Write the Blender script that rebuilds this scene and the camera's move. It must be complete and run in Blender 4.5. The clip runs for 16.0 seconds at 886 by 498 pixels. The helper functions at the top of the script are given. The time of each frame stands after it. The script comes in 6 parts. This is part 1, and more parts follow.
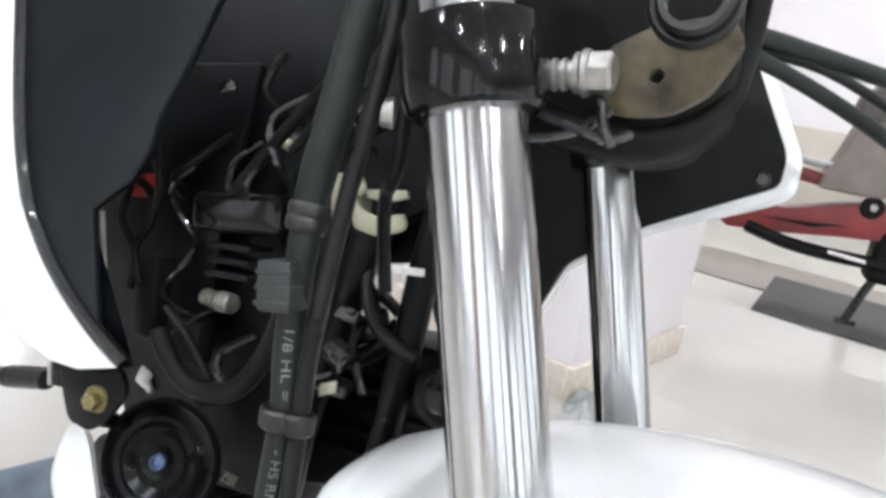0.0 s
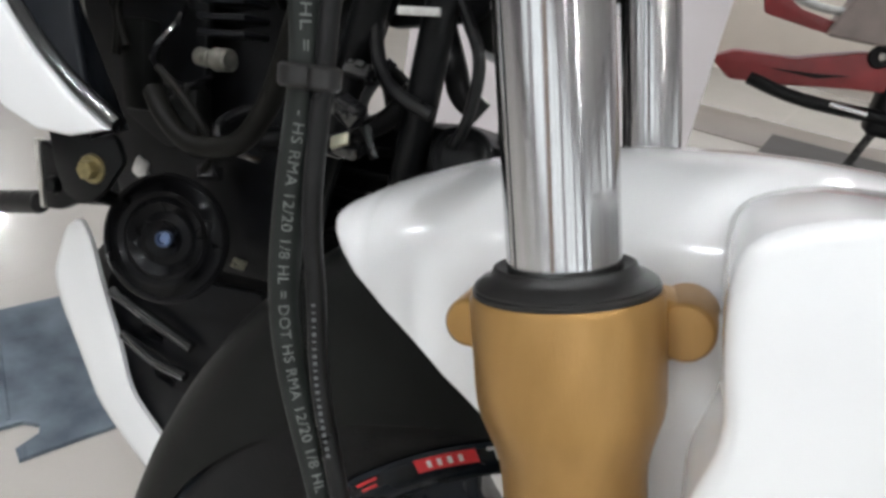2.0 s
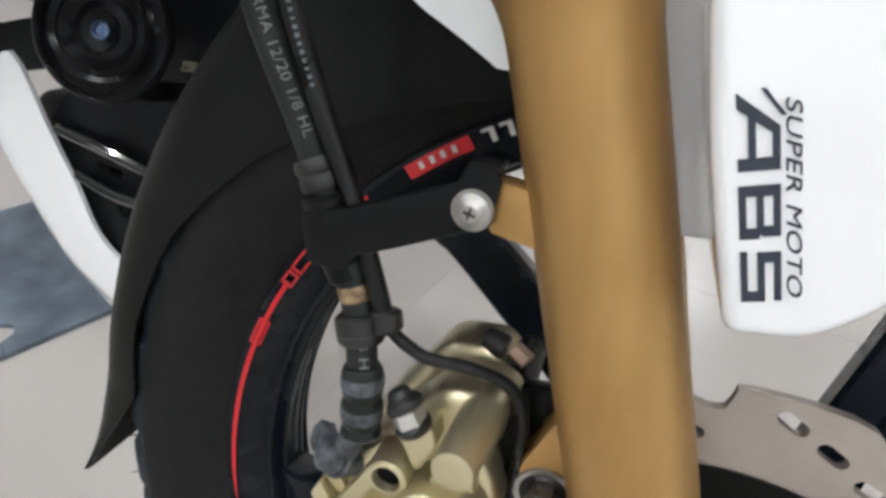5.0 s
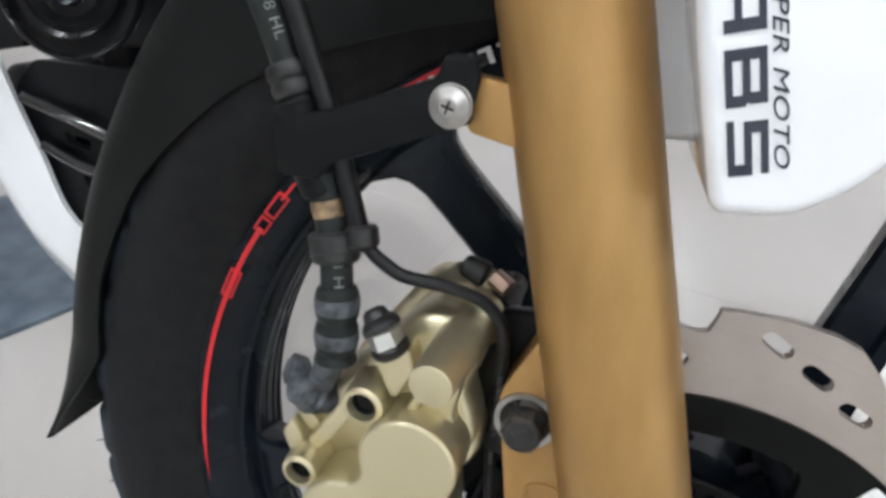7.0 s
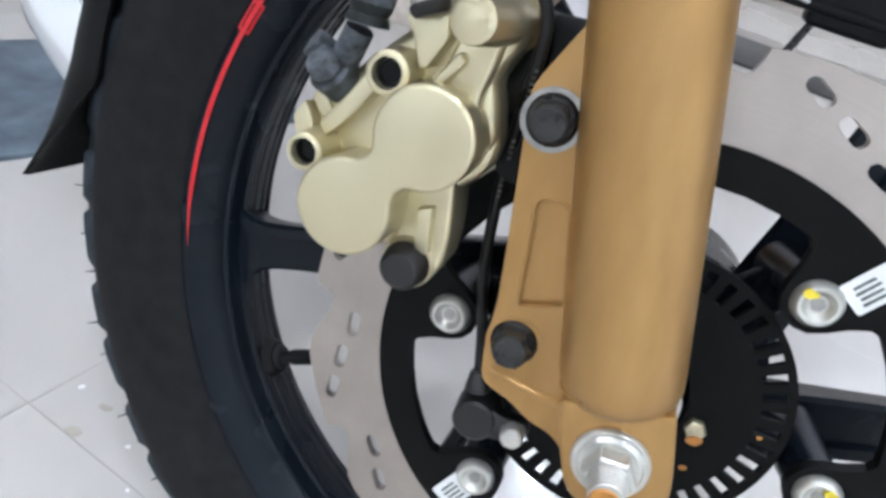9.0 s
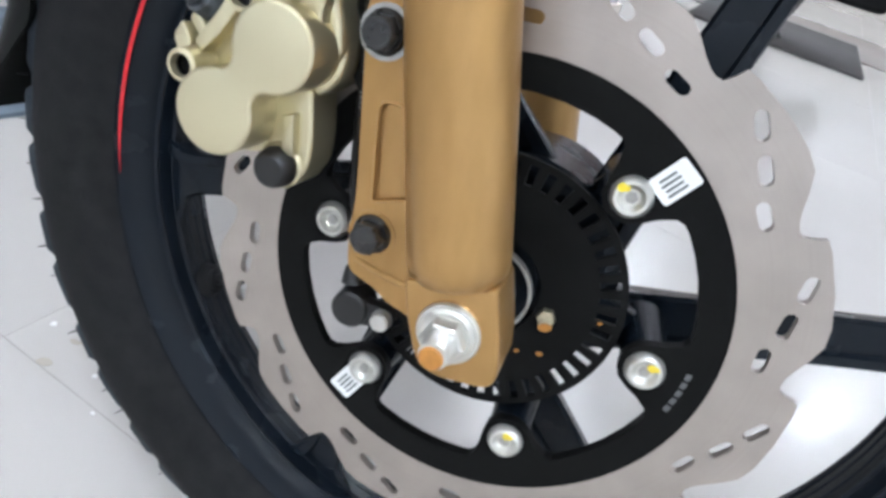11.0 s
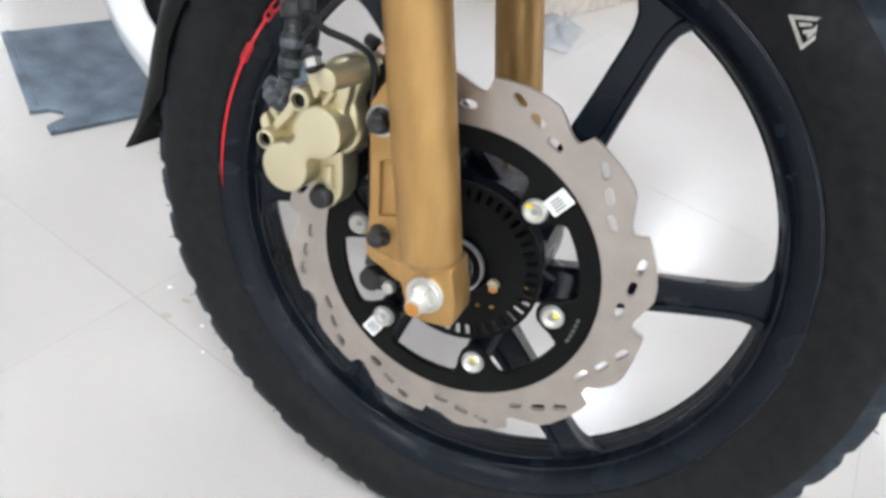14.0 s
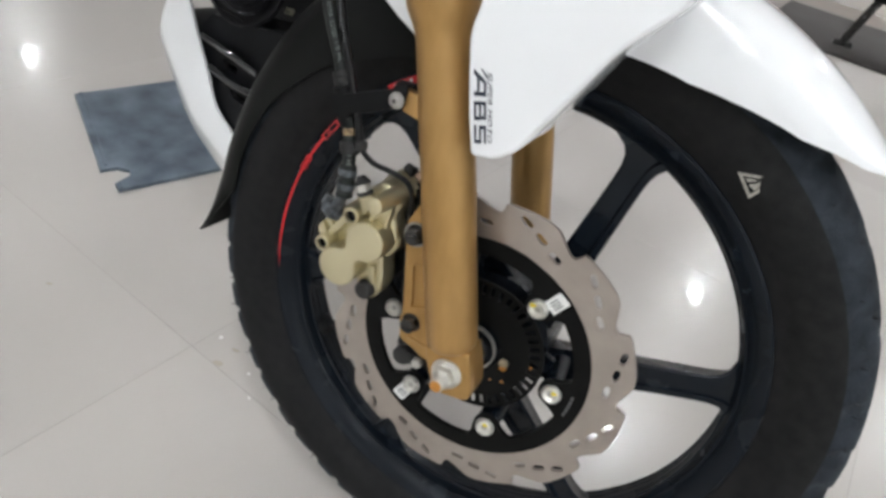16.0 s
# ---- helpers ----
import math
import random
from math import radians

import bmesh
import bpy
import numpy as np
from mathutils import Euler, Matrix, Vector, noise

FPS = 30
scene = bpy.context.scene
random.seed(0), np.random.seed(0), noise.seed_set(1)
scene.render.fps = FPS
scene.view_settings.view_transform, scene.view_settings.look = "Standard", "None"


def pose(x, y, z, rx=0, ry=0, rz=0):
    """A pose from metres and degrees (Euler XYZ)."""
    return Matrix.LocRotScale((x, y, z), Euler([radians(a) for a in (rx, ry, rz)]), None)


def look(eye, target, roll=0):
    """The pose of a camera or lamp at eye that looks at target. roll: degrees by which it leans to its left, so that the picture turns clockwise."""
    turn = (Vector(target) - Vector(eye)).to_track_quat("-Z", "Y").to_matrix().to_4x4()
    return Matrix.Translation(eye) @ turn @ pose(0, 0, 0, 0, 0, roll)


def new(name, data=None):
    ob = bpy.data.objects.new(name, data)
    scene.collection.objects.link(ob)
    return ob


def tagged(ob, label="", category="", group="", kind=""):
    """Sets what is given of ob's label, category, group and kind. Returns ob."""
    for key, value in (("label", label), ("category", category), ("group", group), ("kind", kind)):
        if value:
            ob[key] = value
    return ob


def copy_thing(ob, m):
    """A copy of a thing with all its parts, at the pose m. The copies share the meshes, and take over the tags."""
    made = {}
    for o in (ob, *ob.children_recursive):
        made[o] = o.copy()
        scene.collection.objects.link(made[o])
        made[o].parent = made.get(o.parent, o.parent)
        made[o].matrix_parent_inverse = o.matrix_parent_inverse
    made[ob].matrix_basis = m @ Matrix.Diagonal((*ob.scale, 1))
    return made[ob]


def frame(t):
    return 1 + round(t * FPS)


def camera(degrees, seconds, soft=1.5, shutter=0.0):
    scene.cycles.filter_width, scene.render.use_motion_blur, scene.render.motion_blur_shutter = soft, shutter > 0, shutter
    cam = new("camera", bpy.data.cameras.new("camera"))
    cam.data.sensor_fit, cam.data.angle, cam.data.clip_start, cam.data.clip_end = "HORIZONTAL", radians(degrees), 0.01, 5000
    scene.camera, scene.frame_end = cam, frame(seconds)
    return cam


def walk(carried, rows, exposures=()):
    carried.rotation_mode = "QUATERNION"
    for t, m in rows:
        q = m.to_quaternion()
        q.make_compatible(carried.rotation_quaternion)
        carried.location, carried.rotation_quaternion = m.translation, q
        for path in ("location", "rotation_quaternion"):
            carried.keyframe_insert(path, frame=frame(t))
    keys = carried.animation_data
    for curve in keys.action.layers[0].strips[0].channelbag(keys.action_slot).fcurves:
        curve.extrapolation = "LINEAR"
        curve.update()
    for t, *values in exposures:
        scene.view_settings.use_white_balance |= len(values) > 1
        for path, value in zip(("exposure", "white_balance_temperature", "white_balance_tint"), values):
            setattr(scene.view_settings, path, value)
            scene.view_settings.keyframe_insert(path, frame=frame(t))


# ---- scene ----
cam = camera(68.3, 16.0, soft=3.3)
PATH = [
    (0, (-0.0765, -0.1640, 0.7426), (-0.7969, 1.6331, 0.2414), 9.57),
    (0.5, (-0.0794, -0.1639, 0.7288), (-0.7756, 1.6144, 0.1346), 9.97),
    (1, (-0.0807, -0.1650, 0.7081), (-0.7414, 1.5909, 0.0150), 10.34),
    (1.5, (-0.0792, -0.1660, 0.6886), (-0.7003, 1.5673, -0.0923), 10.34),
    (2, (-0.0796, -0.1656, 0.6706), (-0.6709, 1.5451, -0.1803), 9.88),
    (2.5, (-0.0804, -0.1664, 0.6574), (-0.6449, 1.5256, -0.2474), 8.97),
    (3, (-0.0786, -0.1713, 0.6419), (-0.6133, 1.5084, -0.3029), 8.84),
    (3.5, (-0.0754, -0.1780, 0.6235), (-0.5684, 1.4777, -0.3844), 7.87),
    (4, (-0.0696, -0.1850, 0.6016), (-0.5246, 1.4530, -0.4519), 6.63),
    (4.5, (-0.0690, -0.1879, 0.5917), (-0.5083, 1.4516, -0.4662), 5.62),
    (6.8, (-0.0630, -0.1983, 0.5531), (-0.4411, 1.4591, -0.5005), 6.20),
    (7, (-0.0628, -0.1994, 0.5529), (-0.4348, 1.4833, -0.4621), 6.35),
    (7.5, (-0.0639, -0.2105, 0.5370), (-0.4050, 1.4929, -0.4541), 9.40),
    (8, (-0.0658, -0.2205, 0.5115), (-0.3832, 1.4736, -0.5031), 12.67),
    (8.5, (-0.0607, -0.2330, 0.4839), (-0.3892, 1.4746, -0.5041), 16.58),
    (9, (-0.0502, -0.2391, 0.4642), (-0.3452, 1.4476, -0.5692), 17.93),
    (9.5, (-0.0419, -0.2445, 0.4566), (-0.3239, 1.4285, -0.6026), 18.84),
    (10, (-0.0300, -0.2506, 0.4473), (-0.2884, 1.3994, -0.6530), 19.75),
    (10.2, (-0.0249, -0.2539, 0.4416), (-0.2858, 1.4022, -0.6490), 20.18),
    (12.3, (0.0782, -0.3214, 0.5824), (-0.2615, 1.2519, -0.6048), 12.08),
    (12.5, (0.0772, -0.3412, 0.5931), (-0.2647, 1.2018, -0.6326), 12.93),
    (13, (0.0721, -0.3647, 0.5951), (-0.3058, 1.1432, -0.6633), 13.92),
    (13.5, (0.0761, -0.3671, 0.5908), (-0.3058, 1.1393, -0.6681), 14.21),
    (14, (0.0812, -0.3698, 0.5967), (-0.3272, 1.1444, -0.6444), 13.77),
    (14.5, (0.0904, -0.3768, 0.6100), (-0.3534, 1.1182, -0.6422), 12.31),
    (15, (0.0896, -0.3861, 0.6240), (-0.3886, 1.1067, -0.6181), 12.37),
    (15.5, (0.0845, -0.3950, 0.6515), (-0.4285, 1.1205, -0.5485), 13.09),
    (16, (0.0843, -0.4193, 0.6938), (-0.4209, 1.1079, -0.4946), 13.59),

]
EXPOSURES = [(0.0, 0.38, 6300), (0.7, 0.29, 6380), (1.5, -0.19, 6500), (2.5, -0.27, 6500), (3.5, -0.34, 6500), (4.5, -0.22, 6450), (7.0, -0.06, 6200), (8.0, 0.03, 5920), (8.5, 0.15, 5850), (10.0, 0.11, 5630), (12.3, 0.37, 6100), (14.5, 0.31, 6150), (15.0, 0.26, 6170), (15.5, 0.06, 6240), (16.0, -0.33, 6450)]
walk(cam, [(t, look(eye, target, roll)) for t, eye, target, roll in PATH], EXPOSURES)

# the motorcycle stands on its side stand, leaning away and nose up: its own axes are x ahead, y to its left, z up
BIKE = pose(0.0397, -0.0746, 0.0140, -9.087, -7.901, 0.000)

# ---- world and light ----
world = bpy.data.worlds.new("world")
scene.world = world
world.use_nodes = True
world.node_tree.nodes["Background"].inputs[0].default_value = (0.9, 0.95, 1.0, 1)
world.node_tree.nodes["Background"].inputs[1].default_value = 0.3


# ---- materials ----
def material(name, colour, rough=0.5, metal=0.0, vary=0.15, scale=30.0, fine=400.0, bump=0.05, coat=0.0, stretch=(1, 1, 1), spread=0.12, second=None, island=0.0, spec=0.5):
    """A surface with stains at one scale and grain at another, in the thing's own metres."""
    m = bpy.data.materials.new(name)
    m.use_nodes = True
    nt = m.node_tree
    b = nt.nodes["Principled BSDF"]
    link = nt.links.new
    tc = nt.nodes.new("ShaderNodeTexCoord")
    mp = nt.nodes.new("ShaderNodeMapping")
    mp.inputs["Scale"].default_value = stretch
    link(tc.outputs["Object"], mp.inputs[0])
    big, small = nt.nodes.new("ShaderNodeTexNoise"), nt.nodes.new("ShaderNodeTexNoise")
    big.inputs["Scale"].default_value, small.inputs["Scale"].default_value = scale, fine
    big.inputs["Detail"].default_value, small.inputs["Detail"].default_value = 5, 3
    link(mp.outputs[0], big.inputs["Vector"]), link(mp.outputs[0], small.inputs["Vector"])
    mix = nt.nodes.new("ShaderNodeMix")
    mix.data_type = "RGBA"
    low = second or [c * (1 - vary) for c in colour]
    high = [min(1, c * (1 + vary)) for c in colour]
    mix.inputs[6].default_value, mix.inputs[7].default_value = (*low, 1), (*high, 1)
    ramp = nt.nodes.new("ShaderNodeMapRange")
    ramp.inputs[1].default_value, ramp.inputs[2].default_value = 0.3, 0.7
    link(big.outputs[0], ramp.inputs[0]), link(ramp.outputs[0], mix.inputs[0])
    colour_out = mix.outputs[2]
    if island:
        info = nt.nodes.new("ShaderNodeObjectInfo")
        hsv = nt.nodes.new("ShaderNodeHueSaturation")
        rng = nt.nodes.new("ShaderNodeMapRange")
        rng.inputs[3].default_value, rng.inputs[4].default_value = 1 - island, 1 + island
        link(info.outputs["Random"], rng.inputs[0]), link(rng.outputs[0], hsv.inputs["Value"]), link(colour_out, hsv.inputs["Color"])
        colour_out = hsv.outputs[0]
    link(colour_out, b.inputs["Base Color"])
    rr = nt.nodes.new("ShaderNodeMapRange")
    rr.inputs[1].default_value, rr.inputs[2].default_value = 0.3, 0.7
    rr.inputs[3].default_value, rr.inputs[4].default_value = max(0.02, rough * (1 - spread)), min(1, rough * (1 + spread))
    link(big.outputs[0], rr.inputs[0]), link(rr.outputs[0], b.inputs["Roughness"])
    b.inputs["Metallic"].default_value = metal
    b.inputs["Specular IOR Level"].default_value = spec
    b.inputs["Coat Weight"].default_value = coat
    b.inputs["Coat Roughness"].default_value = 0.05
    if bump:
        bp = nt.nodes.new("ShaderNodeBump")
        bp.inputs["Strength"].default_value, bp.inputs["Distance"].default_value = bump, 0.001
        link(small.outputs[0], bp.inputs["Height"]), link(bp.outputs[0], b.inputs["Normal"])
    return m


def glow(name, colour, strength):
    m = bpy.data.materials.new(name)
    m.use_nodes = True
    b = m.node_tree.nodes["Principled BSDF"]
    b.inputs["Base Color"].default_value = (*colour, 1)
    b.inputs["Emission Color"].default_value = (*colour, 1)
    b.inputs["Emission Strength"].default_value = strength
    return m


CHROME = material("chrome", (0.72, 0.72, 0.73), 0.05, 1.0, 0.04, 8, 900, 0.01)
# lengthwise dark and bright colour streaks stand in for reflected stripes on the chrome
TUBE = material("chrome_painted_reflections", (0.78, 0.795, 0.82), 0.14, 1.0, 0.03, 130, 900, 0.0, stretch=(1, 1, 0.008), second=(0.36, 0.355, 0.35), spread=0.25)
tnt = TUBE.node_tree
tangent = tnt.nodes.new("ShaderNodeTangent")
tangent.direction_type, tangent.axis = "RADIAL", "Z"
tb = tnt.nodes["Principled BSDF"]
tb.inputs["Anisotropic"].default_value = 0.9
tb.inputs["Anisotropic Rotation"].default_value = 0.25
tnt.links.new(tangent.outputs[0], tb.inputs["Tangent"])
GOLD = material("gold_fork_paint", (0.415, 0.243, 0.084), 0.36, 0.62, 0.06, 90, 1800, 0.13, stretch=(1, 1, 0.3), second=(0.355, 0.202, 0.067), coat=0.10)
BRASSY = material("gold_caliper_paint", (0.60, 0.54, 0.355), 0.30, 0.86, 0.04, 7, 1400, 0.07, spread=0.05)
WHITE = material("white_gloss_paint", (0.80, 0.81, 0.82), 0.16, 0.0, 0.02, 6, 300, 0.004, coat=0.6)
BLACK_PLASTIC = material("black_grained_plastic", (0.0052, 0.0056, 0.0052), 0.45, 0.0, 0.35, 25, 1500, 0.15, spec=0.14)
BLACK_SATIN = material("black_satin_paint", (0.0040, 0.0042, 0.0046), 0.30, 0.0, 0.3, 20, 700, 0.06, spec=0.15)
WHEEL_PAINT = material("blue_black_wheel_paint", (0.0046, 0.0070, 0.0108), 0.26, 0.0, 0.18, 25, 800, 0.08, spec=0.19)
BLACK_GLOSS = material("black_gloss_paint", (0.01, 0.01, 0.011), 0.12, 0.0, 0.3, 10, 300, 0.02, coat=0.5)
RUBBER = material("tyre_rubber", (0.0110, 0.0108, 0.0110), 0.58, 0.0, 0.3, 90, 700, 0.4, second=(0.0048, 0.0050, 0.0056), spec=0.16)
TREAD = material("dusty_tread_rubber", (0.024, 0.030, 0.038), 0.72, 0.0, 0.3, 60, 520, 0.6, second=(0.0075, 0.0098, 0.0130), spec=0.19)
INNER = material("black_inner_plastic", (0.0045, 0.0048, 0.0058), 0.34, 0.0, 0.5, 30, 900, 0.2, spec=0.16)
CARRIER = material("matt_black_anodised", (0.0040, 0.0040, 0.0038), 0.55, 0.0, 0.25, 60, 900, 0.1, spec=0.10)
CLAMP = material("black_clamp_paint", (0.006, 0.006, 0.0065), 0.1, 0.0, 0.4, 40, 600, 0.06, spec=0.3)
WORN = material("worn_black_rubber", (0.085, 0.095, 0.108), 0.55, 0.0, 0.2, 240, 900, 0.2, second=(0.006, 0.006, 0.0065))
HOSE = material("hose_rubber", (0.0145, 0.0170, 0.0158), 0.5, 0.0, 0.25, 60, 900, 0.12, spec=0.22)
LEAD = material("black_lead_sheath", (0.006, 0.006, 0.0065), 0.3, 0.0, 0.3, 60, 700, 0.05, spec=0.25)
STEEL = material("ground_disc_steel", (0.39, 0.345, 0.308), 0.38, 0.85, 0.1, 30, 900, 0.1)
ZINC = material("zinc_plated_steel", (0.60, 0.59, 0.545), 0.38, 0.88, 0.18, 80, 900, 0.08)
DULL = material("dull_zinc", (0.36, 0.35, 0.33), 0.35, 0.85, 0.2, 200, 900)
DARK_STEEL = material("blackened_bolt_steel", (0.055, 0.054, 0.053), 0.28, 0.85, 0.3, 90, 900, 0.1)
# fine turned rings round the axle on the disc
snt = STEEL.node_tree
tc, mp, ln, nz, rp = (snt.nodes.new(n) for n in ("ShaderNodeTexCoord", "ShaderNodeMapping", "ShaderNodeVectorMath", "ShaderNodeTexNoise", "ShaderNodeMapRange"))
mp.inputs["Location"].default_value, mp.inputs["Scale"].default_value = (0, 0, -0.297), (1, 0, 1)
ln.operation, nz.noise_dimensions = "LENGTH", "1D"
nz.inputs["Scale"].default_value, nz.inputs["Detail"].default_value = 700, 3
rp.inputs[1].default_value, rp.inputs[2].default_value, rp.inputs[3].default_value, rp.inputs[4].default_value = 0.3, 0.7, 0.32, 0.46
snt.links.new(tc.outputs["Object"], mp.inputs[0]), snt.links.new(mp.outputs[0], ln.inputs[0]), snt.links.new(ln.outputs["Value"], nz.inputs["W"])
snt.links.new(nz.outputs[0], rp.inputs[0]), snt.links.new(rp.outputs[0], snt.nodes["Principled BSDF"].inputs["Roughness"])
RED = material("red_rim_tape", (0.55, 0.012, 0.018), 0.35, 0.0, 0.1, 60, 500, 0.03)
PRINT = material("white_print", (0.62, 0.62, 0.60), 0.5, 0.0, 0.15, 200, 900, 0.02)
GREY_PRINT = material("grey_hose_print", (0.125, 0.135, 0.13), 0.55, 0.0, 0.35, 300, 900, 0.02)
INK = material("dark_ink", (0.02, 0.025, 0.04), 0.35, 0.0, 0.1, 100, 500, 0.0)
PAPER = material("white_sticker", (0.75, 0.75, 0.73), 0.45, 0.0, 0.05, 50, 500, 0.02)
ORANGE = material("orange_paint_mark", (0.42, 0.18, 0.03), 0.5, 0.0, 0.2, 300, 900, 0.05)
YELLOW = material("yellow_paint_mark", (0.7, 0.55, 0.03), 0.5, 0.0, 0.2, 300, 900, 0.05)
COPPER = material("copper_washer", (0.36, 0.25, 0.19), 0.4, 0.8, 0.2, 200, 900, 0.05)


# ---- ways of making meshes ----
def shape(name, bm, mat, parent=None, label="", smooth=True, angle=35):
    me = bpy.data.meshes.new(name)
    bmesh.ops.recalc_face_normals(bm, faces=bm.faces)
    if smooth:
        for f in bm.faces:
            f.smooth = True
        for e in bm.edges:
            if len(e.link_faces) == 2 and e.calc_face_angle(0) > radians(angle):
                e.smooth = False
    bm.to_mesh(me)
    bm.free()
    for m in mat if isinstance(mat, (list, tuple)) else [mat]:
        me.materials.append(m)
    ob = new(name, me)
    ob.parent = parent
    if label:
        tagged(ob, label)
    return ob


part = shape


def base(name, m, label, category, group=""):
    ob = new(name)
    ob.empty_display_size = 0.05
    ob.matrix_basis = m
    return tagged(ob, label, category, group)


def frame_of(a, b):
    """A matrix whose z runs from a to b, standing in a."""
    z = (Vector(b) - Vector(a)).normalized()
    return Matrix.Translation(a) @ z.to_track_quat("Z", "Y").to_matrix().to_4x4()


def turned(bm, profile, m, segs=48, closed=False, start=0.0, end=360.0):
    """Turns rows of (radius, height) round the z axis of m."""
    full = abs(end - start) > 359.9
    n = segs if full else segs + 1
    rings = []
    for r, h in profile:
        rings.append([bm.verts.new(m @ Vector((r * math.cos(a), r * math.sin(a), h))) for a in (radians(start + (end - start) * i / segs) for i in range(n))])
    pairs = list(zip(rings, rings[1:])) + ([(rings[-1], rings[0])] if closed else [])
    for p, q in pairs:
        for i in range(segs):
            j = (i + 1) % n
            bm.faces.new((p[i], p[j], q[j], q[i]))
    if not closed:
        for ring, (r, _) in ((rings[0], profile[0]), (rings[-1], profile[-1])):
            if r > 1e-5 and full:
                bm.faces.new(ring)
    bmesh.ops.remove_doubles(bm, verts=[v for ring in rings for v in ring], dist=1e-6)
    return bm


def rod(bm, a, b, r, r2=None, segs=20, soft=0.0):
    """A round bar from a to b with softened ends."""
    r2 = r if r2 is None else r2
    length = (Vector(b) - Vector(a)).length
    s = soft or min(r, r2, length) * 0.15
    return turned(bm, [(r - s, 0), (r, s), (r2, length - s), (r2 - s, length)], frame_of(a, b), segs)


def hexagon(bm, a, b, r):
    s = r * 0.12
    length = (Vector(b) - Vector(a)).length
    return turned(bm, [(r, 0), (r, length - s), (r - s, length)], frame_of(a, b), 6)


def smooth_line(points, steps=6):
    pts = [Vector(p) for p in points]
    out = []
    for i in range(len(pts) - 1):
        p0, p1, p2, p3 = pts[max(i - 1, 0)], pts[i], pts[i + 1], pts[min(i + 2, len(pts) - 1)]
        for k in range(steps):
            t = k / steps
            out.append(0.5 * (2 * p1 + (p2 - p0) * t + (2 * p0 - 5 * p1 + 4 * p2 - p3) * t * t + (3 * p1 - p0 - 3 * p2 + p3) * t ** 3))
    return out + [pts[-1]]


def tube(bm, points, r, segs=12, steps=6, raw=False):
    """A hose or cable along a smooth line; r is a radius or a function of the way along, 0 to 1."""
    line = [Vector(p) for p in points] if raw else smooth_line(points, steps)
    rings, normal = [], None
    for i, p in enumerate(line):
        d = (line[min(i + 1, len(line) - 1)] - line[max(i - 1, 0)]).normalized()
        if normal is None:
            normal = d.orthogonal()
        normal = (normal - d * normal.dot(d)).normalized()
        side = d.cross(normal)
        rad = r(i / (len(line) - 1)) if callable(r) else r
        rings.append([bm.verts.new(p + rad * (math.cos(a) * normal + math.sin(a) * side)) for a in (2 * math.pi * k / segs for k in range(segs))])
    for p, q in zip(rings, rings[1:]):
        for i in range(segs):
            bm.faces.new((p[i], p[(i + 1) % segs], q[(i + 1) % segs], q[i]))
    bm.faces.new(rings[0]), bm.faces.new(rings[-1])
    return bm


def rounded(points, radius, steps=4):
    """The corners of an outline, rounded. radius: one for all, or one for each corner."""
    out, n = [], len(points)
    for i in range(n):
        p, a, b = Vector(points[i]), Vector(points[i - 1]), Vector(points[(i + 1) % n])
        r = radius[i] if isinstance(radius, (list, tuple)) else radius
        u, v = (a - p), (b - p)
        k = min(r, u.length * 0.45, v.length * 0.45)
        if k < 1e-6:
            out.append(tuple(p))
            continue
        s, e = p + u.normalized() * k, p + v.normalized() * k
        for j in range(steps + 1):
            t = j / steps
            out.append(tuple((1 - t) ** 2 * s + 2 * t * (1 - t) * p + t * t * e))
    return out


def plate(bm, outline, y0, y1, soft=0.001, place=None, segs=2, holes=()):
    """An upright plate: an outline in x and z, from y0 to y1, its edges softened."""
    loops = [outline, *holes]
    edges = []
    for lp in loops:
        vs = [bm.verts.new((x, y0, z)) for x, z in lp]
        edges += [bm.edges.new((vs[i], vs[(i + 1) % len(vs)])) for i in range(len(vs))]
    if holes:
        made = bmesh.ops.triangle_fill(bm, use_beauty=True, use_dissolve=False, edges=edges)
        faces = [g for g in made["geom"] if isinstance(g, bmesh.types.BMFace)]
    else:
        faces = [bm.faces.new([e.verts[0] for e in edges])]
    got = bmesh.ops.extrude_face_region(bm, geom=faces)["geom"]
    top = [v for v in got if isinstance(v, bmesh.types.BMVert)]
    bmesh.ops.translate(bm, verts=top, vec=(0, y1 - y0, 0))
    near = {v for e in edges for v in e.verts} | set(top)
    if soft > 0:
        rim = [e for e in {e for v in near for e in v.link_edges} if len(e.link_faces) == 2 and e.calc_face_angle(0) > radians(50) and abs(e.verts[0].co.y - e.verts[1].co.y) < 1e-7]
        made = bmesh.ops.bevel(bm, geom=rim, offset=soft, segments=segs, affect="EDGES", profile=0.5, clamp_overlap=True)
        near |= set(made["verts"])
    if place is not None:
        bmesh.ops.transform(bm, matrix=place, verts=[v for v in near if v.is_valid])
    return bm


def block(bm, size, m, soft=0.002, segs=2):
    got = bmesh.ops.create_cube(bm, size=1)["verts"]
    bmesh.ops.scale(bm, vec=size, verts=got)
    if soft:
        made = bmesh.ops.bevel(bm, geom=list({e for v in got for e in v.link_edges}), offset=soft, segments=segs, affect="EDGES", profile=0.5)
        got = list({v for f in made["faces"] for v in f.verts} | {v for v in got if v.is_valid})
    bmesh.ops.transform(bm, matrix=m, verts=[v for v in got if v.is_valid])
    return bm


